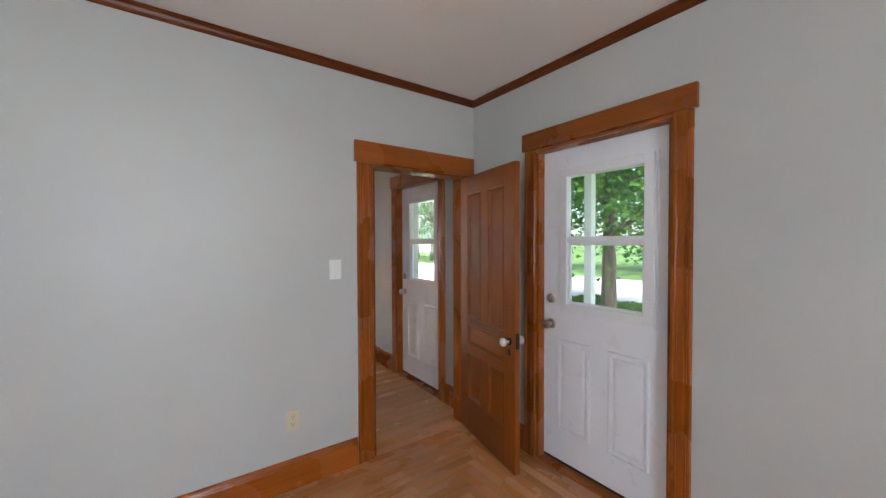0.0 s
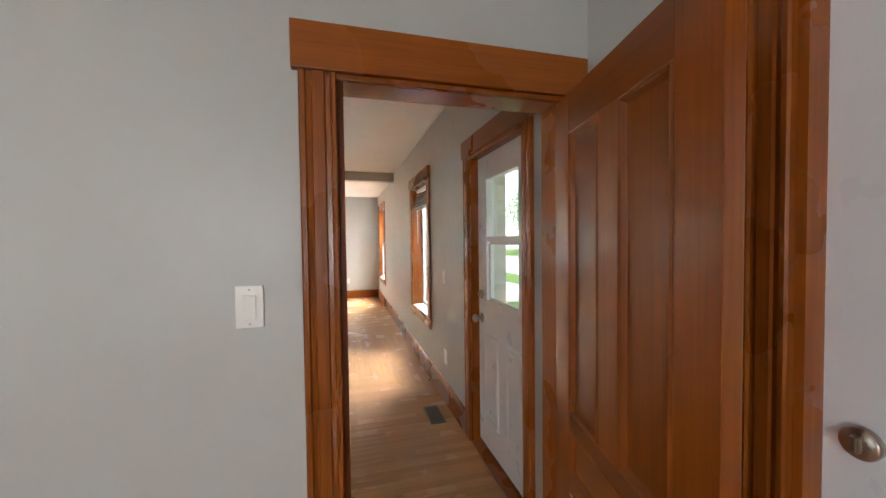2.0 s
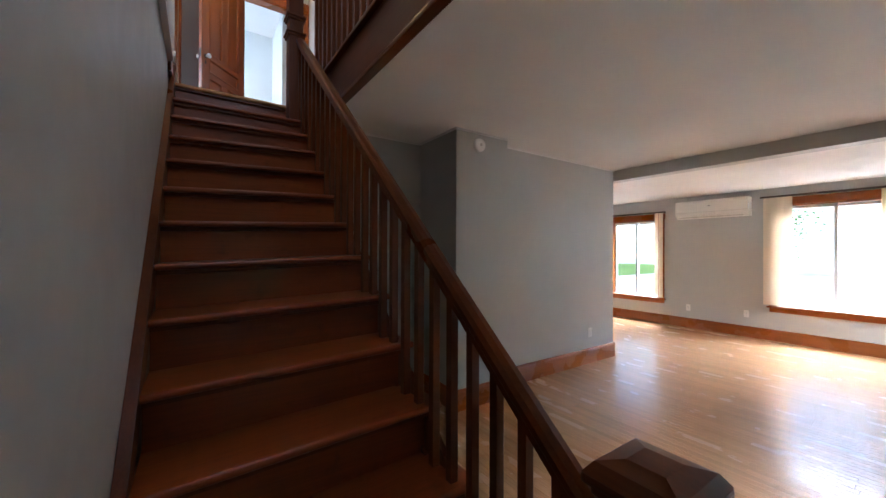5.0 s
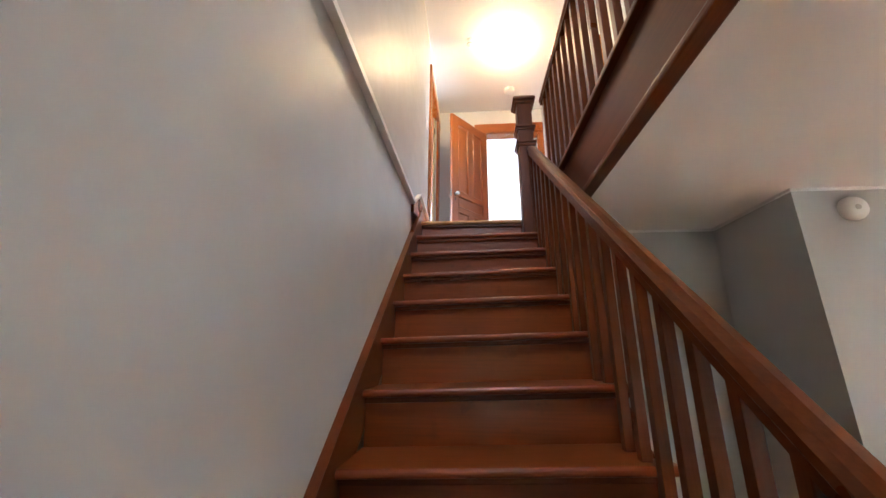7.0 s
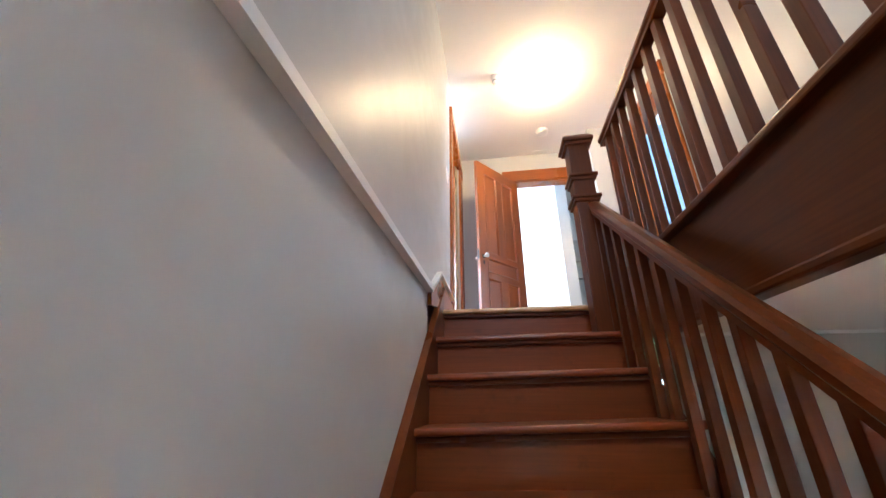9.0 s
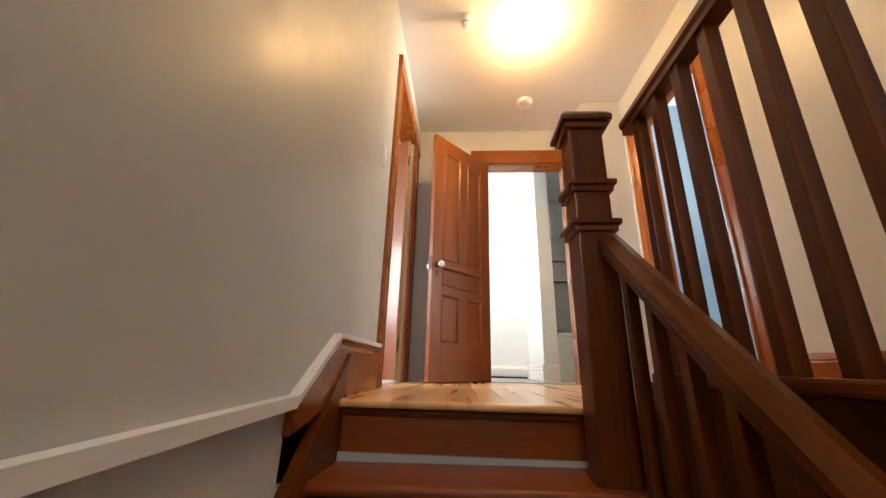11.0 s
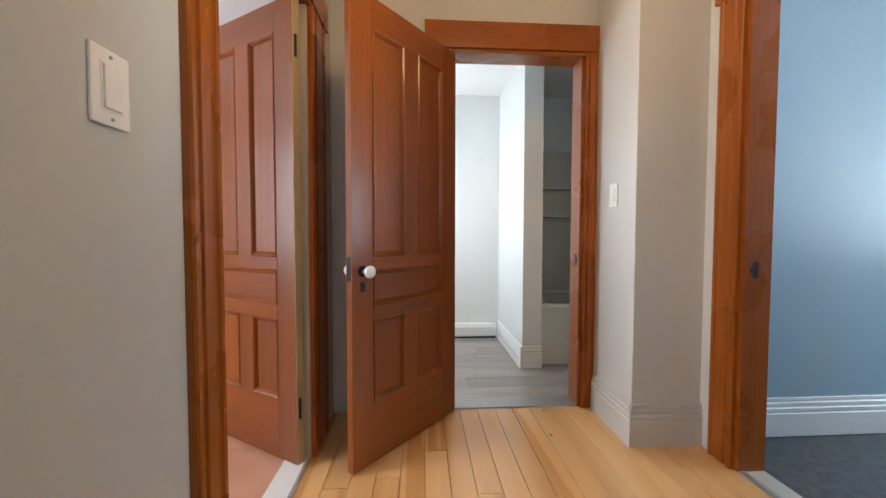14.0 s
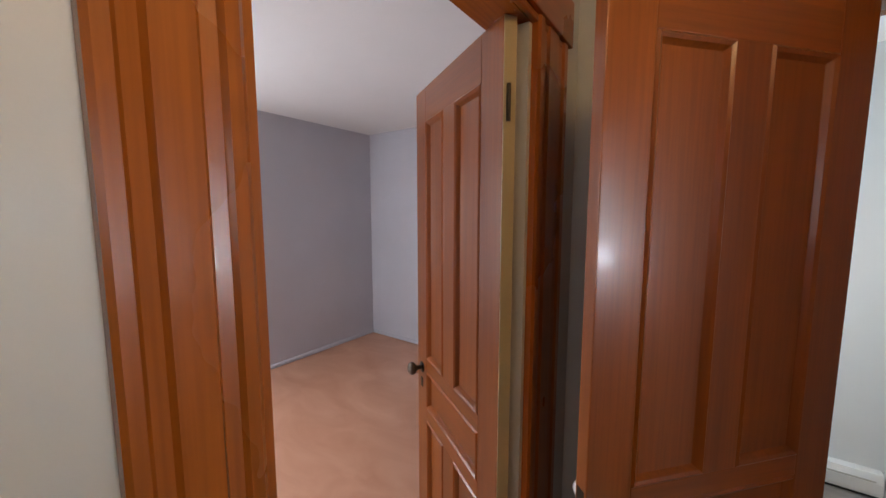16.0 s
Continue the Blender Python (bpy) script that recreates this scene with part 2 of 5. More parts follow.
def _grass(n, l, b):
    g = tex(n, l, 1.2, detail=8)
    f = tex(n, l, 60, detail=4)
    c = ramp(n, l, g.outputs[0], ((0.3, (0.075, 0.15, 0.025)), (0.7, (0.16, 0.27, 0.05))))
    d = ramp(n, l, f.outputs[0], ((0.3, (0.5, 0.5, 0.5)), (0.7, (1.2, 1.2, 1.2))))
    l.new(mixc(n, l, 1.0, c.outputs[0], d.outputs[0], "MULTIPLY"), b.inputs["Base Color"])
    bump(n, l, b, f.outputs[0], 0.8, 0.03)


M_GRASS = mat("mown_grass", (0.1, 0.2, 0.04), 0.8, build=_grass)


def _road(n, l, b):
    f = tex(n, l, 40, detail=6)
    l.new(ramp(n, l, f.outputs[0], ((0.3, (0.36, 0.35, 0.33)), (0.7, (0.50, 0.48, 0.45)))).outputs[0], b.inputs["Base Color"])


M_ROAD = mat("pale_gravel_road", (0.26, 0.25, 0.24), 0.9, build=_road)


def _leaf(n, l, b):
    info = n.new("ShaderNodeNewGeometry")
    c = ramp(n, l, info.outputs["Random Per Island"], ((0.0, (0.055, 0.14, 0.03)), (0.5, (0.09, 0.21, 0.045)), (1.0, (0.17, 0.30, 0.06))))
    l.new(c.outputs[0], b.inputs["Base Color"])
    tr = n.new("ShaderNodeBsdfTranslucent")
    l.new(c.outputs[0], tr.inputs[0])
    mx = n.new("ShaderNodeMixShader")
    mx.inputs[0].default_value = 0.55
    l.new(b.outputs[0], mx.inputs[1])
    l.new(tr.outputs[0], mx.inputs[2])
    l.new(mx.outputs[0], n["Material Output"].inputs[0])


M_LEAF = mat("maple_leaf", (0.06, 0.14, 0.03), 0.55, build=_leaf)


def _bark(n, l, b):
    g = tex(n, l, 14, (1, 1, 0.2), 7)
    l.new(ramp(n, l, g.outputs[0], ((0.3, (0.07, 0.05, 0.04)), (0.7, (0.22, 0.17, 0.13)))).outputs[0], b.inputs["Base Color"])
    bump(n, l, b, g.outputs[0], 0.9, 0.02)


M_BARK = mat("tree_bark", (0.15, 0.11, 0.08), 0.9, build=_bark)


# backdrop glows by itself so that the end windows look overbright
def _glow_sheet(n, l, b):
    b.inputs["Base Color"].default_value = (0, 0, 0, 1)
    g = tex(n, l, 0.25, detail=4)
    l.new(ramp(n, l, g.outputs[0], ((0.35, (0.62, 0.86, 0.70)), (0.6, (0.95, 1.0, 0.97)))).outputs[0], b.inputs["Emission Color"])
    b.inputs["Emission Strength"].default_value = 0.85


M_GLOW_SHEET = mat("glowing_distance_sheet", (0.9, 0.95, 0.92), 1.0, build=_glow_sheet)


# ---- mesh helpers ----
def world_of(ob):
    m = ob.matrix_basis.copy()
    if ob.parent:
        m = world_of(ob.parent) @ ob.matrix_parent_inverse @ m
    return m


def mesh_of(name, bm):
    me = bpy.data.meshes.new(name)
    bm.to_mesh(me)
    bm.free()
    return me


def part(name, bm, material, parent=None, label="", smooth=False, at=None):
    """One mesh object under a thing or a part. at: the object's own pose in its parent's space (else the mesh is in the root's space)."""
    me = bm if isinstance(bm, bpy.types.Mesh) else mesh_of(name, bm)
    if material and not me.materials:
        me.materials.append(material)
    if smooth:
        for p in me.polygons:
            p.use_smooth = True
    ob = new(name, me)
    if parent:
        ob.parent = parent
    if at is not None:
        ob.matrix_basis = at
    if label:
        ob["label"] = label
    return ob


def thing(name, m, label, category, group="", kind=""):
    """An Empty at the base of a thing; its parts are built in its own space."""
    ob = new(name)
    ob.empty_display_size = 0.1
    ob.matrix_basis = m
    return tagged(ob, label, category, group, kind)


def structure(name, bm, material, label="", category=""):
    ob = part(name, bm, material)
    return tagged(ob, label, category, kind="structure")


def B(*boxes, bevel=0.0, bm=None):
    """A bmesh of boxes (x0, x1, y0, y1, z0, z1)."""
    bm = bm or bmesh.new()
    for x0, x1, y0, y1, z0, z1 in boxes:
        vs = [bm.verts.new((x, y, z)) for z in (z0, z1) for y in (y0, y1) for x in (x0, x1)]
        fs = [bm.faces.new([vs[i] for i in q]) for q in ((0, 2, 3, 1), (4, 5, 7, 6), (0, 1, 5, 4), (2, 6, 7, 3), (0, 4, 6, 2), (1, 3, 7, 5))]
        if bevel:
            es = {e for f in fs for e in f.edges}
            bmesh.ops.bevel(bm, geom=list(es), offset=bevel, segments=2, profile=0.6, affect="EDGES", clamp_overlap=True)
    return bm


def prism(outline, depth, bm=None, m=None):
    """A closed outline in XY, raised along Z by depth, then moved by m."""
    bm = bm or bmesh.new()
    a = [bm.verts.new((x, y, 0)) for x, y in outline]
    b = [bm.verts.new((x, y, depth)) for x, y in outline]
    k = len(outline)
    bm.faces.new(a[::-1])
    bm.faces.new(b)
    for i in range(k):
        j = (i + 1) % k
        bm.faces.new((a[i], a[j], b[j], b[i]))
    if m is not None:
        bmesh.ops.transform(bm, matrix=m, verts=a + b)
    return bm


def lathe(profile, seg=20, bm=None, m=None):
    """A turned shape: (radius, height) pairs about Z."""
    bm = bm or bmesh.new()
    rings = []
    for r, z in profile:
        rings.append([bm.verts.new((r * math.cos(2 * math.pi * i / seg), r * math.sin(2 * math.pi * i / seg), z)) for i in range(seg)])
    for a, b in zip(rings, rings[1:]):
        for i in range(seg):
            j = (i + 1) % seg
            bm.faces.new((a[i], a[j], b[j], b[i]))
    bm.faces.new(rings[0][::-1])
    bm.faces.new(rings[-1])
    if m is not None:
        bmesh.ops.transform(bm, matrix=m, verts=[v for r in rings for v in r])
    return bm


def wall(name, axis, d0, d1, u0, u1, z0, z1, holes=(), material=None, label=""):
    """A thick wall across axis, from d0 to d1, with openings (u0, u1, z0, z1) right through."""
    us = sorted({u0, u1, *(h[0] for h in holes), *(h[1] for h in holes)})
    zs = sorted({z0, z1, *(h[2] for h in holes), *(h[3] for h in holes)})
    us, zs = [u for u in us if u0 <= u <= u1], [z for z in zs if z0 <= z <= z1]
    cells = set()
    for i in range(len(us) - 1):
        for k in range(len(zs) - 1):
            cu, cz = (us[i] + us[i + 1]) / 2, (zs[k] + zs[k + 1]) / 2
            if not any(h[0] < cu < h[1] and h[2] < cz < h[3] for h in holes):
                cells.add((i, k))
    bm = bmesh.new()
    verts = {}

    def v(d, i, k):
        key = (d, i, k)
        if key not in verts:
            verts[key] = bm.verts.new((d, us[i], zs[k]) if axis == "x" else (us[i], d, zs[k]))
        return verts[key]

    def quad(*q):
        f = bm.faces.new(q)
        return f
    for i, k in cells:
        quad(v(d0, i, k), v(d0, i, k + 1), v(d0, i + 1, k + 1), v(d0, i + 1, k))
        quad(v(d1, i, k), v(d1, i + 1, k), v(d1, i + 1, k + 1), v(d1, i, k + 1))
        for di, dk, e in ((-1, 0, ((i, k), (i, k + 1))), (1, 0, ((i + 1, k + 1), (i + 1, k))), (0, -1, ((i + 1, k), (i, k))), (0, 1, ((i, k + 1), (i + 1, k + 1)))):
            if (i + di, k + dk) not in cells:
                p, q = e
                quad(v(d0, *p), v(d1, *p), v(d1, *q), v(d0, *q))
    bmesh.ops.recalc_face_normals(bm, faces=bm.faces)
    return structure(name, bm, material or M_WALL, label, "wall")

# ---- plan ----
EW = 3.11            # inner face of the outside wall
KY, SY = 2.83, 2.945  # kitchen face and stair face of the wall between them
Z2 = 2.745           # upper floor
BX = -2.93           # landing face of the bathroom wall
RISE, RUN, TOPX = 0.196, 0.23, -1.09
CEIL_K, CEIL_L, CEIL_F, CEIL_U = 2.48, 2.53, 2.45, 5.15
RAIL_Y = 3.865       # line of the stair balusters
GUARD_Y = 3.985       # line of the landing guard
RIGHT_Y = 4.77       # far side of the landing

D1 = (2.255, 3.01, 0.0, 1.90)        # kitchen doorway
DL = (-2.53, -1.797, Z2, 4.745)       # bedroom doorway
DB = (3.605, 4.36, Z2, 4.765)        # bathroom doorway
DBL = (-2.335, -1.58, Z2, 4.76)        # blue room doorway
E1, E2 = (1.415, 2.21), (3.29, 4.075)
W3, W4 = (5.34, 6.19, 0.60, 2.03), (9.35, 10.35, 0.55, 2.08)
W1, W2 = (0.66, 1.90, 0.56, 2.165), (-2.14, -1.13, 0.50, 2.06)

wall("wall_between", "y", KY, SY, -5.0, EW, 0, CEIL_U, [D1, DL, (-4.3, -3.7, 3.65, 4.65)], M_WALL, "light grey painted wall between kitchen and stairs")
wall("wall_east", "x", EW, EW + 0.27, -1.65, 11.1, -0.7, CEIL_U,
     [(*E1, 0, 2.0), (*E2, 0, 1.985), W3, W4], M_WALL, "light grey painted outside wall with two doors and windows")
wall("wall_north", "y", 10.78, 11.03, -4.0, EW, -0.7, CEIL_L + 0.2, [W1, W2], M_WALL, "light grey painted end wall with two windows")
wall("wall_kitchen_south", "y", -1.65, -1.4, -1.45, EW, -0.7, CEIL_L, [(0.3, 1.5, 0.8, 2.0)], M_WALL, "plain grey kitchen wall")
wall("wall_kitchen_west", "x", -1.45, -1.2, -1.4, KY, -0.7, CEIL_L, [(0.0, 1.2, 0.8, 2.0)], M_WALL, "plain grey kitchen wall")
structure("wall_partition", B((-0.50, -0.36, 5.66, 7.83, 0, CEIL_L)), M_WALL, "light grey painted partition wall with an open end", "wall")
structure("wall_chase", B((-0.80, -0.175, 5.03, 5.655, 0, CEIL_L)), M_WALL, "boxed-out grey painted chase", "wall")
structure("wall_foyer_west", B((-0.95, -0.805, 4.04, 5.9, 0, CEIL_L)), M_WALL, "light grey painted wall beside the stairs", "wall")
structure("wall_far_west", B((-4.0, -3.8, 7.83, 10.775, 0, CEIL_L)), M_WALL, "plain grey wall", "wall")
structure("wall_far_south", B((-3.8, -0.505, 7.68, 7.83, 0, CEIL_L)), M_WALL, "plain grey wall", "wall")
structure("ceiling_beam", B((-0.50, EW - 0.003, 7.834, 8.0, 2.385, CEIL_L - 0.002), bevel=0.004), M_WALL, "grey painted ceiling beam over the wide opening", "beam")
# upper walls
wall("wall_bath", "x", -3.05, BX, SY, 5.2, Z2 - 0.2, CEIL_U, [DB], M_WALL_WARM, "warm-toned grey painted wall with the bathroom doorway")
wall("wall_landing", "y", RIGHT_Y, RIGHT_Y + 0.12, -2.53, 3.1, Z2 - 0.2, CEIL_U, [DBL], M_WALL_WARM, "warm-toned grey painted landing wall with a doorway")
structure("wall_pier", B((BX, -2.53, 4.43, RIGHT_Y + 0.12, Z2, CEIL_U), bevel=0.004), M_WALL_WARM, "warm-toned grey painted wall pier beside the bathroom door", "wall")
structure("wall_stairwell_end", B((1.98, 2.1, SY + 0.002, RIGHT_Y, CEIL_L + 0.04, CEIL_U)), M_WALL_WARM, "plain warm-toned grey wall", "wall")
wall("wall_bedroom_west", "x", -4.87, -4.70, -0.1, KY, Z2 - 0.2, CEIL_U, [], M_LILAC, "lilac grey bedroom wall")
wall("wall_bedroom_south", "y", -0.1, 0.03, -4.70, -0.9, Z2 - 0.2, CEIL_U, [(-2.0, -1.0, 3.5, 4.7)], M_LILAC, "lilac grey bedroom wall")
structure("wall_bedroom_east", B((-0.9, -0.75, -0.2, KY - 0.002, Z2 - 0.2, CEIL_U)), M_LILAC, "lilac grey bedroom wall", "wall")
structure("wall_bedroom_lining", B((-4.70, DL[0] - 0.13, KY - 0.012, KY - 0.002, Z2, CEIL_U), (DL[1] + 0.13, -0.9, KY - 0.012, KY - 0.002, Z2, CEIL_U),
          (DL[0] - 0.13, DL[1] + 0.13, KY - 0.012, KY - 0.002, 4.9, CEIL_U)), M_LILAC, "lilac grey bedroom wall", "wall")
structure("wall_bath_west", B((-4.62, -4.42, SY, 5.2, Z2 - 0.2, CEIL_U)), M_BATH, "white bathroom wall", "wall")
structure("wall_bath_nib", B((-4.418, -3.555, 4.195, 4.34, Z2, 5.088), bevel=0.003), M_BATH, "white bathroom wing wall beside the tub", "wall")
structure("wall_bath_lining", B((-3.06, -3.052, SY, DB[0] - 0.02, Z2, 5.088), (-3.06, -3.052, DB[1] + 0.02, 5.1, Z2, 5.088), (-3.06, -3.052, DB[0] - 0.02, DB[1] + 0.02, 4.79, 5.088)), M_BATH, "white bathroom wall", "wall")
structure("wall_bath_north", B((-4.42, -3.052, 5.1, 5.2, Z2 - 0.2, CEIL_U)), M_BATH, "white bathroom wall", "wall")
structure("wall_blue_west", B((-2.72, -2.58, 4.89, 8.1, Z2 - 0.2, CEIL_U)), M_BLUE, "blue painted bedroom wall", "wall")
structure("wall_blue_lining", B((-2.58, DBL[0] - 0.02, 4.892, 4.90, Z2, CEIL_U), (DBL[1] + 0.02, 0.5, 4.892, 4.90, Z2, CEIL_U), (DBL[0] - 0.02, DBL[1] + 0.02, 4.892, 4.90, 4.76, CEIL_U)), M_BLUE, "blue painted bedroom wall", "wall")
wall("wall_blue_north", "y", 8.0, 8.12, -2.58, 0.5, Z2 - 0.2, CEIL_U, [(-2.5, -1.3, 3.5, 4.75)], M_BLUE, "blue painted bedroom wall")
structure("wall_blue_east", B((0.5, 0.62, 4.89, 8.1, Z2 - 0.2, CEIL_U)), M_BLUE, "blue painted bedroom wall", "wall")

# floors and ceilings
structure("floor", B((-1.3, EW, -1.5, KY, -0.25, -0.02), (D1[0], D1[1], KY, SY, -0.25, -0.02), (-1.12, EW, SY, 7.83, -0.25, -0.02), (-3.9, EW, 7.83, 10.78, -0.25, -0.02)), M_OAKGAP, "honey oak strip floor", "floor")
structure("floor_upper", B((BX, TOPX - 0.202, SY, RIGHT_Y, Z2 - 0.17, Z2 - 0.02), (TOPX - 0.202, 1.98, GUARD_Y + 0.03, RIGHT_Y, Z2 - 0.17, Z2 - 0.02)), M_OAKGAP, "wide pine board landing floor", "floor")
structure("floor_bath", B((-4.62, BX, SY, 5.2, Z2 - 0.17, Z2 - 0.012)), M_OAKGAP, "grey vinyl plank bathroom floor", "floor")
structure("floor_bedroom", B((-4.87, -0.75, -0.1, SY, Z2 - 0.17, Z2 - 0.004)), M_PINK, "pinkish sheet bedroom floor", "floor")
structure("floor_blue", B((-2.8, 0.62, RIGHT_Y + 0.02, 8.1, Z2 - 0.17, Z2 - 0.006)), M_SLATE, "dark grey bedroom floor", "floor")
structure("wall_understair", B((-1.25, -1.12, SY, 4.04, -0.25, Z2 - 0.17)), M_WALL, "grey painted wall under the stairs", "wall")
structure("ceiling_kitchen", B((-1.3, EW, -1.5, KY, CEIL_K, CEIL_K + 0.06)), M_CEIL, "flat off-white kitchen ceiling", "ceiling")
structure("ceiling_living", B((-1.12, EW, GUARD_Y + 0.031, 7.998, CEIL_L, CEIL_L + 0.03), (1.98, EW, SY, GUARD_Y + 0.031, CEIL_L, CEIL_L + 0.03)), M_CEIL, "flat off-white living room ceiling", "ceiling")
structure("ceiling_far", B((-3.9, EW, 8.0, 10.78, CEIL_F, CEIL_L + 0.03), (-3.9, -0.50, 7.83, 8.0, CEIL_F, CEIL_L + 0.03)), M_CEIL, "flat off-white ceiling", "ceiling")
structure("ceiling_upper", B((-4.62, EW, SY, 8.12, CEIL_U, CEIL_U + 0.1), (-5.1, -3.03, -0.2, SY, CEIL_U, CEIL_U + 0.1), (-3.03, -0.75, -0.2, SY, CEIL_U, CEIL_U + 0.1)), M_CEIL, "flat off-white landing ceiling", "ceiling")
structure("ceiling_bath", B((-4.62, -3.052, SY, 5.2, 5.09, 5.14)), M_CEIL, "flat white bathroom ceiling", "ceiling")
structure("roof", B((-5.3, 3.5, -1.8, 11.2, 5.3, 5.4)), M_ROAD, "flat grey roof deck", "roof")
structure("wall_house_south", B((-5.1, 3.1, -1.64, -1.4, CEIL_L, 5.3)), M_WHITE, "plain outer wall", "wall")


structure("trim_ceiling_bead", B((-0.36, -0.346, 5.66, 7.83, CEIL_L - 0.014, CEIL_L - 0.001), (-0.175, -0.161, 5.03, 5.655, CEIL_L - 0.014, CEIL_L - 0.001), (-0.80, -0.161, 5.016, 5.03, CEIL_L - 0.014, CEIL_L - 0.001),
          (-0.805, -0.791, 4.04, 5.016, CEIL_L - 0.014, CEIL_L - 0.001), (EW - 0.012, EW, 4.05, 7.83, CEIL_L - 0.013, CEIL_L - 0.001)), M_WHITE, "thin white painted bead where wall meets ceiling", "trim")


# ---- stairs ----
def nose(i):
    """Nosing of the i-th tread from the top: x and height."""
    return TOPX + RUN * i, Z2 - RISE * i


def nosed_board(x0, x1, y0, y1, z1, th=0.028):
    """A tread with a rounded nose towards +x."""
    r = th / 2
    outline = [(x0, 0), (x1 - r, 0)]
    outline += [(x1 - r + r * math.sin(a), r - r * math.cos(a)) for a in [math.pi * k / 8 for k in range(1, 8)]]
    outline += [(x1 - r, th), (x0, th)]
    return prism(outline, y1 - y0, m=Matrix.Translation((0, y1, z1 - th)) @ Matrix.Rotation(radians(90), 4, "X"))


def sag(bm, i):
    """The treads lie lower at the wall than at the balusters, but for the top one."""
    k = min(1.0, i / 3) * 0.032 / 0.9
    for v in bm.verts:
        v.co.z += k * (v.co.y - SY - 0.028)
    return bm


stairs = thing("staircase", pose(0, 0, 0), "dark red-brown varnished wooden staircase with worn treads", "staircase")
for i in range(14):
    x, z = nose(i)
    if i:
        t = part("tread", sag(nosed_board(x - RUN - 0.075, x, SY + 0.028, RAIL_Y + 0.075, z), i), M_TREAD, stairs)
    else:
        t = part("landing_board", nosed_board(x - 0.20, x, SY + 0.028, RAIL_Y + 0.03, z), M_PINE_Y, stairs, "wide pine board edging the landing")
    part("nose_moulding", sag(B((x - 0.045, x - 0.022, SY + 0.03, RAIL_Y + 0.06 if i else RAIL_Y + 0.02, z - 0.048, z - 0.028), bevel=0.005), i), M_DARK["y"], t)
    zb = z - RISE if i < 13 else 0
    part("riser", sag(B((x - 0.062, x - 0.045, SY + 0.03, RAIL_Y + 0.045 if i else RAIL_Y + 0.01, zb, z - 0.028)), i), M_TREAD, stairs)
# stringers: wall skirt and outer carriage
x13, z13 = nose(13)
SL = RISE / RUN


def sloped(name, y0, y1, lo, hi, xa, xb, material, label=""):
    """A board along the flight, between lo and hi above the nosing line."""
    zl = lambda x: Z2 - SL * (x - TOPX)
    o = [(xa, zl(xa) + lo), (xb, max(0.0, zl(xb) + lo)), (xb, max(0.05, zl(xb) + hi)), (xa, zl(xa) + hi)]
    bm = prism(o, y1 - y0, m=Matrix.Translation((0, y1, 0)) @ Matrix.Rotation(radians(90), 4, "X"))
    return part(name, bm, material, stairs, label)


sloped("wall_skirt", SY + 0.002, SY + 0.028, -0.30, 0.085, TOPX - 0.06, 2.12, M_DARK["x"])
sloped("skirt_cap", SY + 0.002, SY + 0.034, 0.085, 0.102, TOPX - 0.06, 2.12, M_DARK["x"], "worn light edge of the skirt board")
sloped("carriage", RAIL_Y + 0.02, RAIL_Y + 0.044, -0.42, -0.04, TOPX + 0.02, 1.92, M_DARK["x"])
# the side below the flight is closed by a three-cornered panel
_o = [(-1.05, 0.0), (1.95, 0.0), (1.95, 0.02), (-1.05, Z2 - SL * (-1.05 - TOPX) - 0.3)]
part("side_panel", prism(_o, 0.015, m=Matrix.Translation((0, RAIL_Y + 0.018, 0)) @ Matrix.Rotation(radians(90), 4, "X")), M_DARK["z"], stairs)


# ---- balustrades ----
def newel(name, x, y, zb, zt, label, s=0.062, collars=(), panel=True):
    n = thing(name, pose(x, y, zb), label, "newel post")
    h = zt - zb
    part("shaft", B((-s, s, -s, s, 0, h - 0.05), bevel=0.006), M_DARK["z"], n)
    cap = B((-s - 0.032, s + 0.032, -s - 0.032, s + 0.032, h - 0.052, h - 0.03), bevel=0.008)
    B((-s - 0.018, s + 0.018, -s - 0.018, s + 0.018, h - 0.075, h - 0.052), bevel=0.008, bm=cap)
    vs = []
    for (w, z) in ((s + 0.03, h - 0.03), (s + 0.012, h - 0.006), (s * 0.55, h + 0.004)):
        vs.append([cap.verts.new((a * w, b * w, z)) for a, b in ((-1, -1), (1, -1), (1, 1), (-1, 1))])
    for a, b in zip(vs, vs[1:]):
        for k in range(4):
            cap.faces.new((a[k], a[(k + 1) % 4], b[(k + 1) % 4], b[k]))
    cap.faces.new(vs[-1])
    part("cap", cap, M_DARK["x"], n)
    for c in collars:
        cz = c - zb
        cb = B((-s - 0.022, s + 0.022, -s - 0.022, s + 0.022, cz - 0.012, cz + 0.008), bevel=0.006)
        B((-s - 0.012, s + 0.012, -s - 0.012, s + 0.012, cz - 0.034, cz - 0.012), bevel=0.006, bm=cb)
        part("collar", cb, M_DARK["x"], n)
    if panel:
        # carved rosette block on the two open faces
        for a, (dx, dy) in ((0, (s, 0)), (90, (0, s))):
            bm = lathe([(0.001, 0.010), (0.012, 0.009), (0.016, 0.004), (0.022, 0.008), (0.030, 0.006), (0.034, 0.0)][::-1], 16)
            for k in range(8):
                B((0.012, 0.034, -0.006, 0.006, 0.001, 0.009), bm=bm)
                bmesh.ops.rotate(bm, verts=bm.verts[-8:], cent=(0, 0, 0), matrix=Matrix.Rotation(k * math.pi / 4, 3, "Z"))
            m = Matrix.Translation((dx, dy, h - 0.16)) @ (Matrix.Rotation(radians(90), 4, "Y") if a == 0 else Matrix.Rotation(radians(-90), 4, "X"))
            bmesh.ops.transform(bm, matrix=m, verts=bm.verts)
            part("rosette", bm, M_DARK["x"], n)
    return n


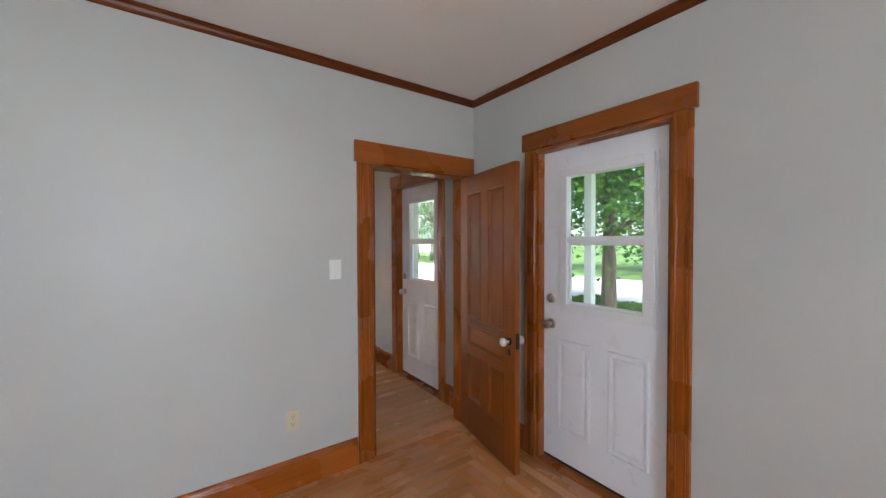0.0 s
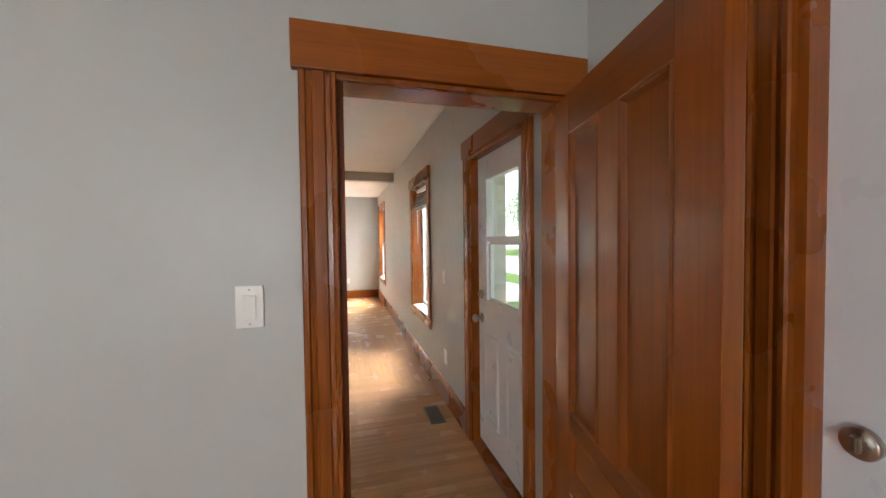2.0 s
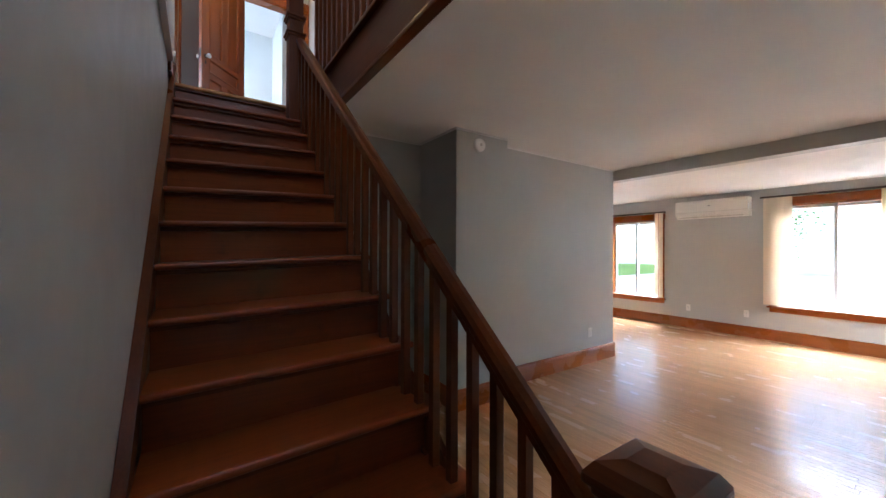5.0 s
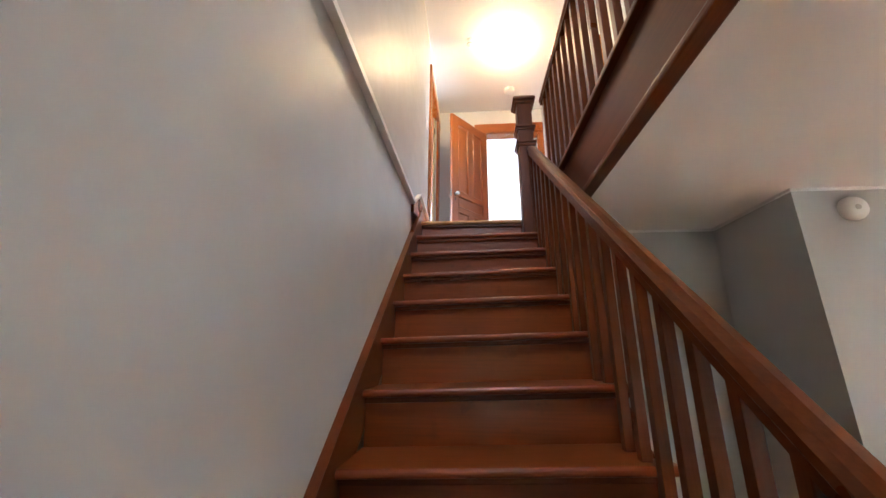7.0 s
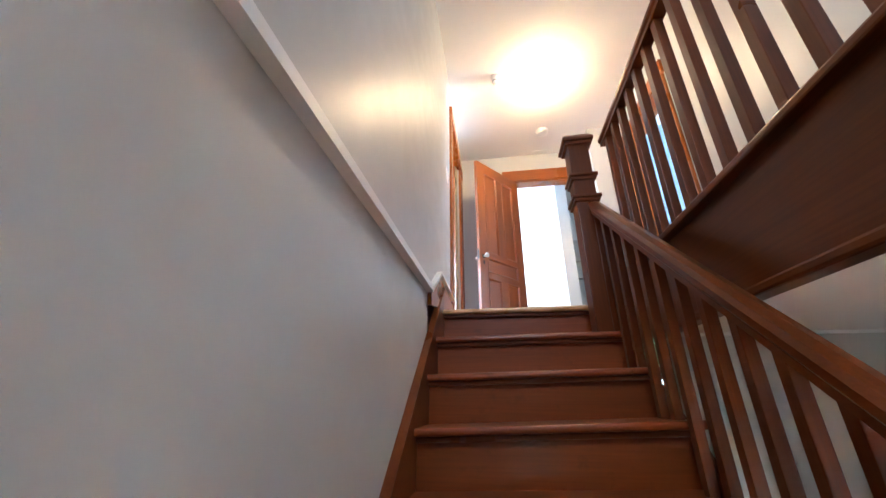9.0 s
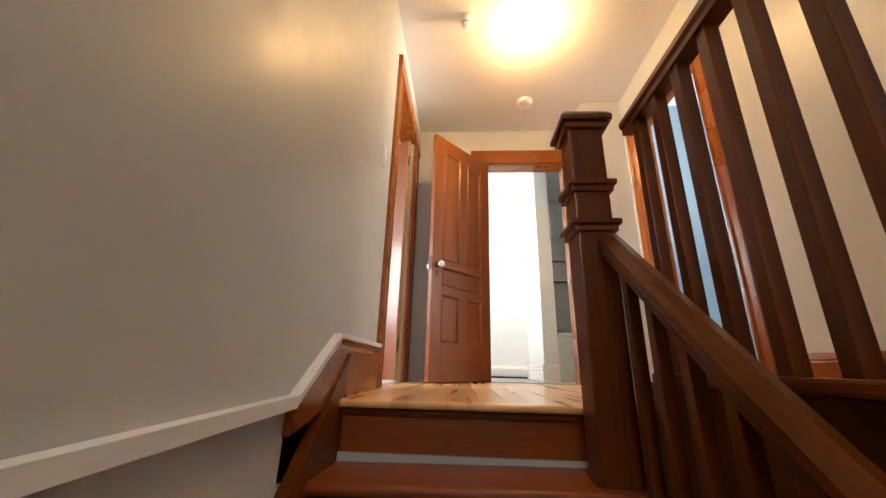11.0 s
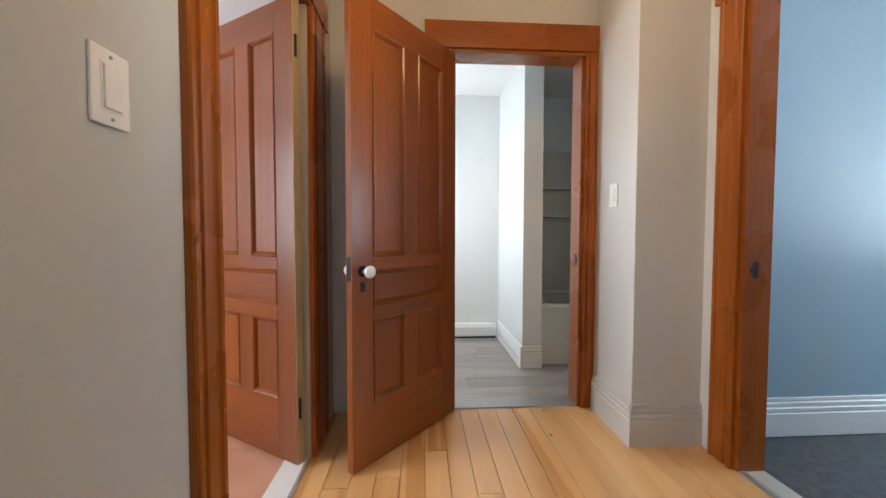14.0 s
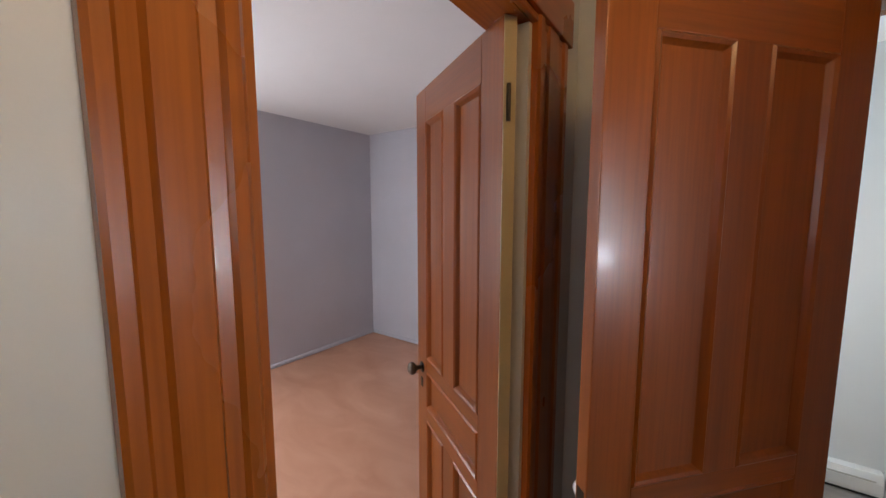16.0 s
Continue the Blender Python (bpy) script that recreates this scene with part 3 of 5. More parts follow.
NX1, NX2 = 2.07, -0.965
newel("newel_post", NX1, RAIL_Y, 0, 1.015, "dark varnished newel post with stepped cap and carved rosettes", 0.068, (0.755,))
newel("newel_post", NX2, RAIL_Y - 0.034, Z2 - RISE + 0.009, 3.768, "dark varnished square newel post with stepped cap at the stair head", 0.059, (3.475, 3.33), False)


def rail_profile(w=0.032, h=0.03):
    return [(-w * 0.75, -h), (w * 0.75, -h), (w * 0.75, -h * 0.4), (w, -h * 0.1), (w, h * 0.45), (w * 0.7, h * 0.85), (0, h), (-w * 0.7, h * 0.85), (-w, h * 0.45), (-w, -h * 0.1), (-w * 0.75, -h * 0.4)]


def beam_between(a, b, outline):
    """A moulding swept from a to b, its outline upright."""
    a, b = Vector(a), Vector(b)
    d = (b - a).normalized()
    side = d.cross(Vector((0, 0, 1))).normalized()
    up = side.cross(d)
    m = Matrix((side, up, -d)).transposed().to_4x4()
    return prism(outline, (b - a).length, m=Matrix.Translation(b) @ m)


RH = 0.67
zr = lambda x: Z2 - SL * (x - TOPX) + RH
bal = thing("stair_balustrade", pose(0, 0, 0), "dark varnished stair handrail on slim square balusters", "balustrade")
part("handrail", beam_between((NX2 + 0.055, RAIL_Y, zr(NX2 + 0.055)), (NX1 - 0.06, RAIL_Y, zr(NX1 - 0.06)), rail_profile(0.034, 0.032)), M_DARK["x"], bal)
for i in range(1, 14):
    x, z = nose(i)
    z += min(1.0, i / 3) * 0.0325
    for dx in (-0.055, -0.17):
        bx = x + dx
        top = zr(bx) - 0.03
        o = B((-0.0155, 0.0155, -0.0155, 0.0155, 0, top - z), bevel=0.002)
        part("baluster", o, M_DARK["z"], bal, at=pose(bx, RAIL_Y, z))

guard = thing("landing_guard", pose(0, 0, 0), "dark varnished guard rail with square balusters along the stairwell", "balustrade")
G0, G1 = NX2 + 0.06, 1.975
part("handrail", beam_between((G0, GUARD_Y, 3.695), (G1, GUARD_Y, 3.695), rail_profile(0.034, 0.032)), M_DARK["x"], guard)
part("shoe_rail", B((G0, G1, GUARD_Y - 0.045, GUARD_Y + 0.04, 2.832, 2.858), bevel=0.007), M_DARK["x"], guard)
_bm = mesh_of("guard_baluster", B((-0.017, 0.017, -0.017, 0.017, 0, 3.668 - 2.858), bevel=0.002))
k = 0
gx = G0 + 0.075
while gx < G1 - 0.04:
    part("baluster", _bm, M_DARK["z"], guard, at=pose(gx, GUARD_Y, 2.858))
    gx += 0.118
fascia = thing("stairwell_fascia", pose(0, 0, 0), "dark varnished board edging the upper floor at the stairwell", "fascia board")
part("board", B((TOPX + 0.08, 1.975, GUARD_Y - 0.01, GUARD_Y + 0.03, CEIL_L - 0.012, 2.831), bevel=0.002), M_DARK["x"], fascia)
part("lower_moulding", B((TOPX + 0.08, 1.975, GUARD_Y - 0.026, GUARD_Y + 0.036, CEIL_L - 0.026, CEIL_L + 0.004), bevel=0.008), M_DARK["x"], fascia)


# ---- trim ----
def casing_outline(w, th=0.022):
    """Section of a moulded door casing, w wide, flat back."""
    return [(0, 0), (w, 0), (w, th * 0.75), (w * 0.96, th), (w * 0.86, th), (w * 0.82, th * 0.72), (w * 0.70, th * 0.62), (w * 0.66, th * 0.9), (w * 0.36, th * 0.9),
            (w * 0.32, th * 0.62), (w * 0.20, th * 0.72), (w * 0.16, th), (w * 0.05, th), (0, th * 0.75)]


def trim_set(name, face, facing, u0, u1, z0, z1, cw, hh, label, over=0.018, lining=None, right_cw=None, mats=None, lining_mat=None):
    """Casing round an opening on the wall plane `face`: facing '-y', '+y', '-x', '+x'. u: along the wall. lining: depth of the jamb behind the face."""
    mats = mats or M_TRIM
    t = tagged(new(name), label, "door casing", kind="structure")
    ax = facing[1]
    sg = -1 if facing[0] == "-" else 1

    def put(part_name, a0, a1, d0, d1, b0, b1, mt, bevel=0.003):
        d0, d1 = sorted((face + sg * d0, face + sg * d1))
        bx = (a0, a1, d0, d1, b0, b1) if ax == "y" else (d0, d1, a0, a1, b0, b1)
        part(part_name, B(bx, bevel=bevel), mt, t)

    def upright(a0, w):
        # profile in (along wall, out of wall), raised along z
        o = casing_outline(w)
        h = z1 - z0
        if ax == "y":
            pts = [(a0 + p, face + sg * q) for p, q in o]
        else:
            pts = [(face + sg * q, a0 + p) for p, q in o]
        bm = prism(pts, h, m=Matrix.Translation((0, 0, z0)))
        bmesh.ops.recalc_face_normals(bm, faces=bm.faces)
        part("casing", bm, mats["z"], t)
    upright(u0 - cw, cw)
    rw = cw if right_cw is None else right_cw
    if rw:
        upright(u1, rw)
    hx = "x" if ax == "y" else "y"
    put("header", u0 - cw - over, u1 + (rw + over if right_cw is None else rw), 0.0, 0.028, z1 + 0.001, z1 + hh, mats[hx], 0.004)
    put("header_bead", u0 - cw * 0.9, u1 + rw * 0.9, 0.0, 0.016, z1 - 0.018, z1, mats[hx], 0.004)
    if lining:
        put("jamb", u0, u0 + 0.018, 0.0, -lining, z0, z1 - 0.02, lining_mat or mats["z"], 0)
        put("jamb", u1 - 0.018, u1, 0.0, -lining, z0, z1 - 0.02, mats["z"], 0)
        put("jamb_head", u0, u1, 0.0, -lining, z1 - 0.018, z1, mats[hx], 0)
    return t


# the left jamb's shade is put in by using the dark stair wood
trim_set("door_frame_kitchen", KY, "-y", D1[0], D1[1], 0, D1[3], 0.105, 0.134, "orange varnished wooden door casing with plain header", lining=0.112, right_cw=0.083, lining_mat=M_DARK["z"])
trim_set("door_frame_out", EW, "-x", E1[0], E1[1], 0, 1.985, 0.085, 0.11, "orange varnished wooden casing round the outside door", lining=0.14)
trim_set("door_frame_out_hall", EW, "-x", E2[0], E2[1], 0, 1.97, 0.085, 0.12, "brown varnished wooden casing round the outside door", lining=0.14)
trim_set("door_frame_bath", BX, "+x", DB[0], DB[1], Z2, DB[3], 0.13, 0.145, "orange varnished wooden casing of the bathroom door", lining=0.12, right_cw=0.072)
trim_set("door_frame_bedroom", SY, "+y", DL[0], DL[1], Z2, DL[3], 0.235, 0.13, "orange varnished wooden casing of the bedroom door", lining=0.113, right_cw=0.115, lining_mat=M_GREYTRIM)
trim_set("door_frame_blue", RIGHT_Y, "-y", DBL[0], DBL[1], Z2, DBL[3], 0.125, 0.145, "orange varnished wooden casing of the blue room door", lining=0.12)


def baseboard(name, boxes, material, label, ribbed=False):
    """Boards (axis, side, face, u0, u1, z): with a rounded top bead."""
    t = tagged(new(name), label, "baseboard", kind="structure")
    for axis, sg, face, u0, u1, z, h in boxes:
        o = [(0, 0), (0.019, 0), (0.019, h - 0.078), (0.014, h - 0.072), (0.019, h - 0.066), (0.019, h - 0.05), (0.012, h - 0.044), (0.016, h - 0.038), (0.016, h - 0.024), (0.009, h - 0.018), (0.012, h - 0.012), (0.010, h), (0, h)] if ribbed and h > 0.1 else [(0, 0), (0.019, 0), (0.019, h - 0.035), (0.016, h - 0.028), (0.019, h - 0.022), (0.014, h - 0.008), (0.008, h), (0, h)]
        if axis == "y":
            pts = [(face + sg * p, q) for p, q in o]
            bm = prism(pts, u1 - u0, m=Matrix.Translation((0, u1, z)) @ Matrix.Rotation(radians(90), 4, "X"))
        else:
            bm = prism([(face + sg * p, q) for p, q in o], u1 - u0, m=Matrix.Translation((u0, 0, z)) @ Matrix(((0, 0, 1, 0), (1, 0, 0, 0), (0, 1, 0, 0), (0, 0, 0, 1))))
        bmesh.ops.recalc_face_normals(bm, faces=bm.faces)
        part("board", bm, material[axis] if isinstance(material, dict) else material, t)
    return t


BH = 0.17
baseboard("baseboard_kitchen", [("x", -1, KY, -1.2, D1[0] - 0.114, 0, BH), ("y", -1, EW, -1.4, E1[0] - 0.09, 0, BH), ("y", -1, EW, E1[1] + 0.09, KY - 0.025, 0, BH)], M_TRIM, "orange varnished wooden baseboard")
baseboard("baseboard_living", [("y", -1, EW, E2[1] + 0.09, 10.76, 0, BH), ("y", -1, EW, SY, E2[0] - 0.09, 0, BH), ("x", -1, 10.78, -3.8, EW - 0.02, 0, BH + 0.01),
          ("y", 1, -0.36, 5.66, 7.83, 0, 0.19), ("y", 1, -0.175, 5.01, 5.655, 0, 0.19), ("x", -1, 5.03, -0.80, -0.155, 0, 0.19), ("y", 1, -0.805, 4.04, 5.03, 0, 0.19), ("x", 1, 7.83, -0.50, -0.34, 0, 0.19)], M_TRIM, "orange varnished wooden baseboard")
baseboard("baseboard_landing", [("x", 1, SY, DL[1] + 0.117, -1.06, Z2, 0.2), ("x", -1, RIGHT_Y, DBL[1] + 0.13, 1.98, Z2, 0.2)], M_TRIM, "orange varnished landing baseboard")
baseboard("baseboard_pier", [("y", 1, -2.53, 4.412, RIGHT_Y, Z2, 0.2), ("x", -1, 4.43, BX + 0.03, -2.512, Z2, 0.2)], M_GREYTRIM, "cream painted landing baseboard", ribbed=True)
baseboard("baseboard_bath", [("x", -1, 4.195, -4.41, -3.536, Z2, 0.165), ("y", 1, -3.555, 4.177, 4.34, Z2, 0.165)], M_WHITE, "white painted bathroom baseboard", ribbed=True)
baseboard("baseboard_blue", [("y", 1, -2.58, 4.90, 8.0, Z2, 0.19), ("x", -1, 8.0, -2.58, 0.5, Z2, 0.19)], M_WHITE, "white painted baseboard", ribbed=True)
baseboard("baseboard_bedroom", [("y", 1, -4.70, 0.03, 2.84, Z2, 0.035), ("x", 1, 0.03, -4.70, -0.9, Z2, 0.035)], M_LILAC, "low lilac painted shoe moulding")

# sloping end of the landing skirt with its white cap
_o = [(-1.06, 0), (-0.74, -0.06), (-0.74, 0.0), (-1.04, 0.2), (-1.06, 0.2)]
structure("trim_landing_skirt", prism([(x, Z2 + z) for x, z in _o], 0.02, m=Matrix.Translation((0, SY + 0.022, 0)) @ Matrix.Rotation(radians(90), 4, "X")), M_TRIM["x"], "orange varnished skirt board end", "trim")
_w = bmesh.new()
for a, b, th in (((-1.68, Z2 + 0.208), (-1.04, Z2 + 0.208), 0.009), ((-1.04, Z2 + 0.208), (-0.74, Z2 + 0.02), 0.009), ((-0.74, Z2 + 0.02), (1.97, Z2 - 0.06), 0.015)):
    d = Vector((b[0] - a[0], b[1] - a[1])).normalized()
    p = Vector((-d.y, d.x)) * th
    q = [(a[0] - p.x, a[1] - p.y), (b[0] - p.x, b[1] - p.y), (b[0] + p.x, b[1] + p.y), (a[0] + p.x, a[1] + p.y)]
    prism(q, 0.032, bm=_w, m=Matrix.Translation((0, SY + 0.0335, 0)) @ Matrix.Rotation(radians(90), 4, "X"))
structure("trim_wall_ledge", _w, M_WHITE, "narrow white painted ledge along the stair wall", "trim")
# kitchen crown
_c = [(0, 0), (0.030, 0), (0.030, -0.008), (0.018, -0.018), (0.014, -0.032), (0.006, -0.042), (0, -0.045)]
_cb = bmesh.new()
prism([(KY - a, CEIL_K + b - 0.001) for a, b in _c], EW + 1.2, bm=_cb, m=Matrix.Translation((-1.2, 0, 0)) @ Matrix(((0, 0, 1, 0), (1, 0, 0, 0), (0, 1, 0, 0), (0, 0, 0, 1))))
prism([(EW - a, CEIL_K + b - 0.001) for a, b in _c], KY + 1.4, bm=_cb, m=Matrix.Translation((0, KY, 0)) @ Matrix.Rotation(radians(90), 4, "X"))
bmesh.ops.recalc_face_normals(_cb, faces=_cb.faces)
structure("trim_crown", _cb, M_DARK["x"], "dark varnished crown moulding round the kitchen ceiling", "trim")


# ---- doors ----
def knob_set(parent, x, z, y0, y1, ball, rose, label=""):
    """A knob on each face of a door, with its rose."""
    for y, sg in ((y0, -1), (y1, 1)):
        m = Matrix.Translation((x, y, z)) @ Matrix.Rotation(radians(90 if sg < 0 else -90), 4, "X")
        k = part("knob", lathe([(0.009, 0.004), (0.009, 0.022), (0.013, 0.028), (0.024, 0.036), (0.027, 0.046), (0.024, 0.056), (0.012, 0.063), (0.002, 0.064)], 20, m=m), ball, parent, label, smooth=True)
        part("rose", lathe([(0.024, 0.0), (0.024, 0.003), (0.018, 0.006), (0.010, 0.007)], 20, m=m), rose, k, smooth=True)
        part("keyhole_plate", B((x - 0.011, x + 0.011, y - 0.003 if sg < 0 else y, y if sg < 0 else y + 0.003, z - 0.085, z - 0.045), bevel=0.001), rose, k)


def panel_door(m, w, h, label, knob_mat, mats=None):
    """An old five-panel door: hinge edge at x = 0, panels in real frames."""
    mats = mats or M_DOORW
    d = thing("panel_door", m, label, "door")
    t = 0.0185
    s, r1 = 0.112, 0.125
    s2 = h / 1.98
    zs = [0.0, 0.265 * s2, 0.625 * s2, 0.68 * s2, 0.84 * s2, 0.893 * s2, h - r1, h]
    for x in (0.0, w - s):
        part("stile", B((x, x + s, -t, t, 0, h), bevel=0.003), mats["z"], d)
    for z0, z1 in ((zs[0], zs[1]), (zs[2], zs[3]), (zs[4], zs[5]), (zs[6], zs[7])):
        part("rail", B((s, w - s, -t, t, z0, z1), bevel=0.0015), mats["x"], d)
    mx = w / 2
    for z0, z1 in ((zs[1], zs[2]), (zs[5], zs[6])):
        part("muntin", B((mx - 0.047, mx + 0.047, -t, t, z0, z1), bevel=0.0015), mats["z"], d)
    cells = [(s, mx - 0.047, zs[1], zs[2]), (mx + 0.047, w - s, zs[1], zs[2]), (s, w - s, zs[3], zs[4]), (s, mx - 0.047, zs[5], zs[6]), (mx + 0.047, w - s, zs[5], zs[6])]
    for x0, x1, z0, z1 in cells:
        p = part("panel", B((x0, x1, -0.006, 0.006, z0, z1)), mats["z"] if z1 - z0 > 0.25 else mats["x"], d)
        mo = bmesh.new()
        for sg in (-1, 1):
            prof = [(0.0, t * 0.98), (0.006, t + 0.004), (0.013, t * 0.95), (0.020, 0.008), (0.022, 0.0061)]
            rings = []
            for o, y in prof:
                rings.append([mo.verts.new((x, sg * y, z)) for x, z in ((x0 + o, z0 + o), (x1 - o, z0 + o), (x1 - o, z1 - o), (x0 + o, z1 - o))])
            for a, b in zip(rings, rings[1:]):
                for k in range(4):
                    mo.faces.new((a[k], a[(k + 1) % 4], b[(k + 1) % 4], b[k]))
        bmesh.ops.recalc_face_normals(mo, faces=mo.faces)
        part("panel_moulding", mo, mats["z"], p)
    knob_set(d, w - 0.055, 0.838 * s2, -t, t, knob_mat, M_IRON, "white porcelain knob" if knob_mat is M_PORC else "dark brass knob")
    part("latch_plate", B((w - 0.0005, w + 0.0012, -0.012, 0.012, 0.80 * s2, 0.90 * s2)), M_IRON, d)
    for hz in (0.2, h - 0.25):
        part("hinge", lathe([(0.006, 0), (0.006, 0.09)], 10, m=Matrix.Translation((-0.004, 0.004, hz))), M_IRON, d)
    return d


panel_door(pose(2.995, 2.822, 0.012, 0, 0, -101.5), 0.695, 1.86, "open red-brown varnished five-panel wooden door with a white porcelain knob", M_PORC)
panel_door(pose(BX + 0.012, 3.612, Z2 + 0.012, 0, 0, -41.0), 0.712, 1.975, "open red-brown varnished five-panel bathroom door with a white porcelain knob", M_PORC)
panel_door(pose(-2.462, 2.918, Z2 + 0.012, 0, 0, -122.0), 0.675, 1.97, "open red-brown varnished five-panel bedroom door with a cream hinge edge and dark knob", M_BRONZE)
M_CREAM = paint("cream_edge_paint", (0.46, 0.38, 0.22), 0.45, 0.08)
part("hinge_edge", B((-0.0025, -0.0003, -0.0175, 0.0175, 0.002, 1.968)), M_CREAM, bpy.data.objects["panel_door.002"], "cream painted hinge edge")


def outside_door(y0, y1, label, glass_label="clear double-hung door light"):
    """A white steel door with a two-light window above and two raised panels below; its face looks towards -x."""
    xf, th = 3.165, 0.045
    d = thing("outside_door", pose(xf, y1, 0.03), label, "door")
    w, h = y1 - y0 - 0.03, 1.93
    # local: x out of the room, y from the hinge side towards -y
    a, b = -0.015 - w, -0.015
    ga, gb, g0, g1 = a + 0.118, b - 0.165, 0.975, 1.775
    part("slab", wall_mesh("x", 0.0, th, a, b, 0, h, [(ga, gb, g0, g1)]), M_DOORWHITE, d)
    lf = part("light_frame", B(*frame_boxes(-0.016, 0.03, ga - 0.035, gb + 0.035, g0 - 0.035, g1 + 0.035, 0.05), bevel=0.004), M_VINYL, d)
    part("outer_bead", B(*frame_boxes(-0.006, 0.0, ga - 0.05, gb + 0.05, g0 - 0.05, g1 + 0.05, 0.016), bevel=0.002), M_DOORWHITE, lf)
    zm = (g0 + g1) / 2 + 0.005
    part("meeting_rail", B((-0.012, 0.03, ga + 0.012, gb - 0.012, zm - 0.018, zm + 0.018), bevel=0.004), M_VINYL, lf)
    part("sash_bead", B(*frame_boxes(0.004, 0.022, ga + 0.014, gb - 0.014, g0 + 0.014, zm - 0.017, 0.016), bevel=0.003), M_VINYL, lf)
    for z0, z1, x in ((g0 + 0.01, zm, 0.012), (zm, g1 - 0.01, 0.022)):
        p = part("pane", B((x, x + 0.004, ga + 0.01, gb - 0.01, z0, z1)), M_GLASS, lf)
        p.visible_shadow = False
    mid = (a + b) / 2
    for pa, pb in ((a + 0.105, mid - 0.055), (mid + 0.055, b - 0.105)):
        bm = bmesh.new()
        rings = []
        for o, x in ((0.0, 0.0005), (0.007, 0.008), (0.016, 0.008), (0.030, 0.0015), (0.046, 0.006)):
            rings.append([bm.verts.new((-x, y, z)) for y, z in ((pa + o, 0.19 + o), (pb - o, 0.19 + o), (pb - o, 0.765 - o), (pa + o, 0.765 - o))])
        for p, q in zip(rings, rings[1:]):
            for k in range(4):
                bm.faces.new((p[k], p[(k + 1) % 4], q[(k + 1) % 4], q[k]))
        bm.faces.new(rings[-1])
        bmesh.ops.recalc_face_normals(bm, faces=bm.faces)
        part("raised_panel", bm, M_DOORWHITE, d)
    for z, big in ((0.85, True), (1.01, False)):
        m = Matrix.Translation((0, b - 0.06, z)) @ Matrix.Rotation(radians(-90), 4, "Y")
        if big:
            k = part("knob", lathe([(0.012, 0.004), (0.012, 0.028), (0.020, 0.036), (0.028, 0.046), (0.027, 0.058), (0.016, 0.066), (0.002, 0.067)], 22, m=m), M_NICKEL, d, smooth=True)
            part("rose", lathe([(0.032, 0.0), (0.031, 0.005), (0.022, 0.009), (0.012, 0.010)], 22, m=m), M_NICKEL, k, smooth=True)
        else:
            k = part("deadbolt", lathe([(0.030, 0.0), (0.030, 0.010), (0.026, 0.016), (0.002, 0.016)], 22, m=m), M_NICKEL, d, "satin nickel deadbolt", smooth=True)
            part("thumb_turn", B((-0.030, -0.014, b - 0.066, b - 0.054, z - 0.016, z + 0.016), bevel=0.004), M_NICKEL, k)
    part("sweep", B((0.004, 0.04, a, b, -0.022, 0.001)), M_BLACK, d)
    return d


def wall_mesh(axis, d0, d1, u0, u1, z0, z1, holes):
    ob = wall("slab", axis, d0, d1, u0, u1, z0, z1, holes)
    me = ob.data
    bpy.data.objects.remove(ob)
    me.materials.clear()
    return me


def frame_boxes(d0, d1, u0, u1, z0, z1, w, axis="x"):
    """Four boxes of a rectangular frame, w wide."""
    r = [(u0, u0 + w, z0, z1), (u1 - w, u1, z0, z1), (u0 + w, u1 - w, z0, z0 + w), (u0 + w, u1 - w, z1 - w, z1)]
    return [(d0, d1, a, b, c, d) if axis == "x" else (a, b, d0, d1, c, d) for a, b, c, d in r]


outside_door(*E1, "closed white steel door with a two-light window, two raised panels and nickel knob")
outside_door(*E2, "closed white steel hall door with a two-light window, two raised panels and nickel knob")
for nm, (a, b) in (("threshold", E1), ("threshold", E2)):
    tagged(part(nm, B((EW - 0.012, EW + 0.25, a + 0.019, b - 0.019, 0.001, 0.012), bevel=0.003), M_TRIM["y"]), "worn varnished wooden door threshold on the floor", "threshold")


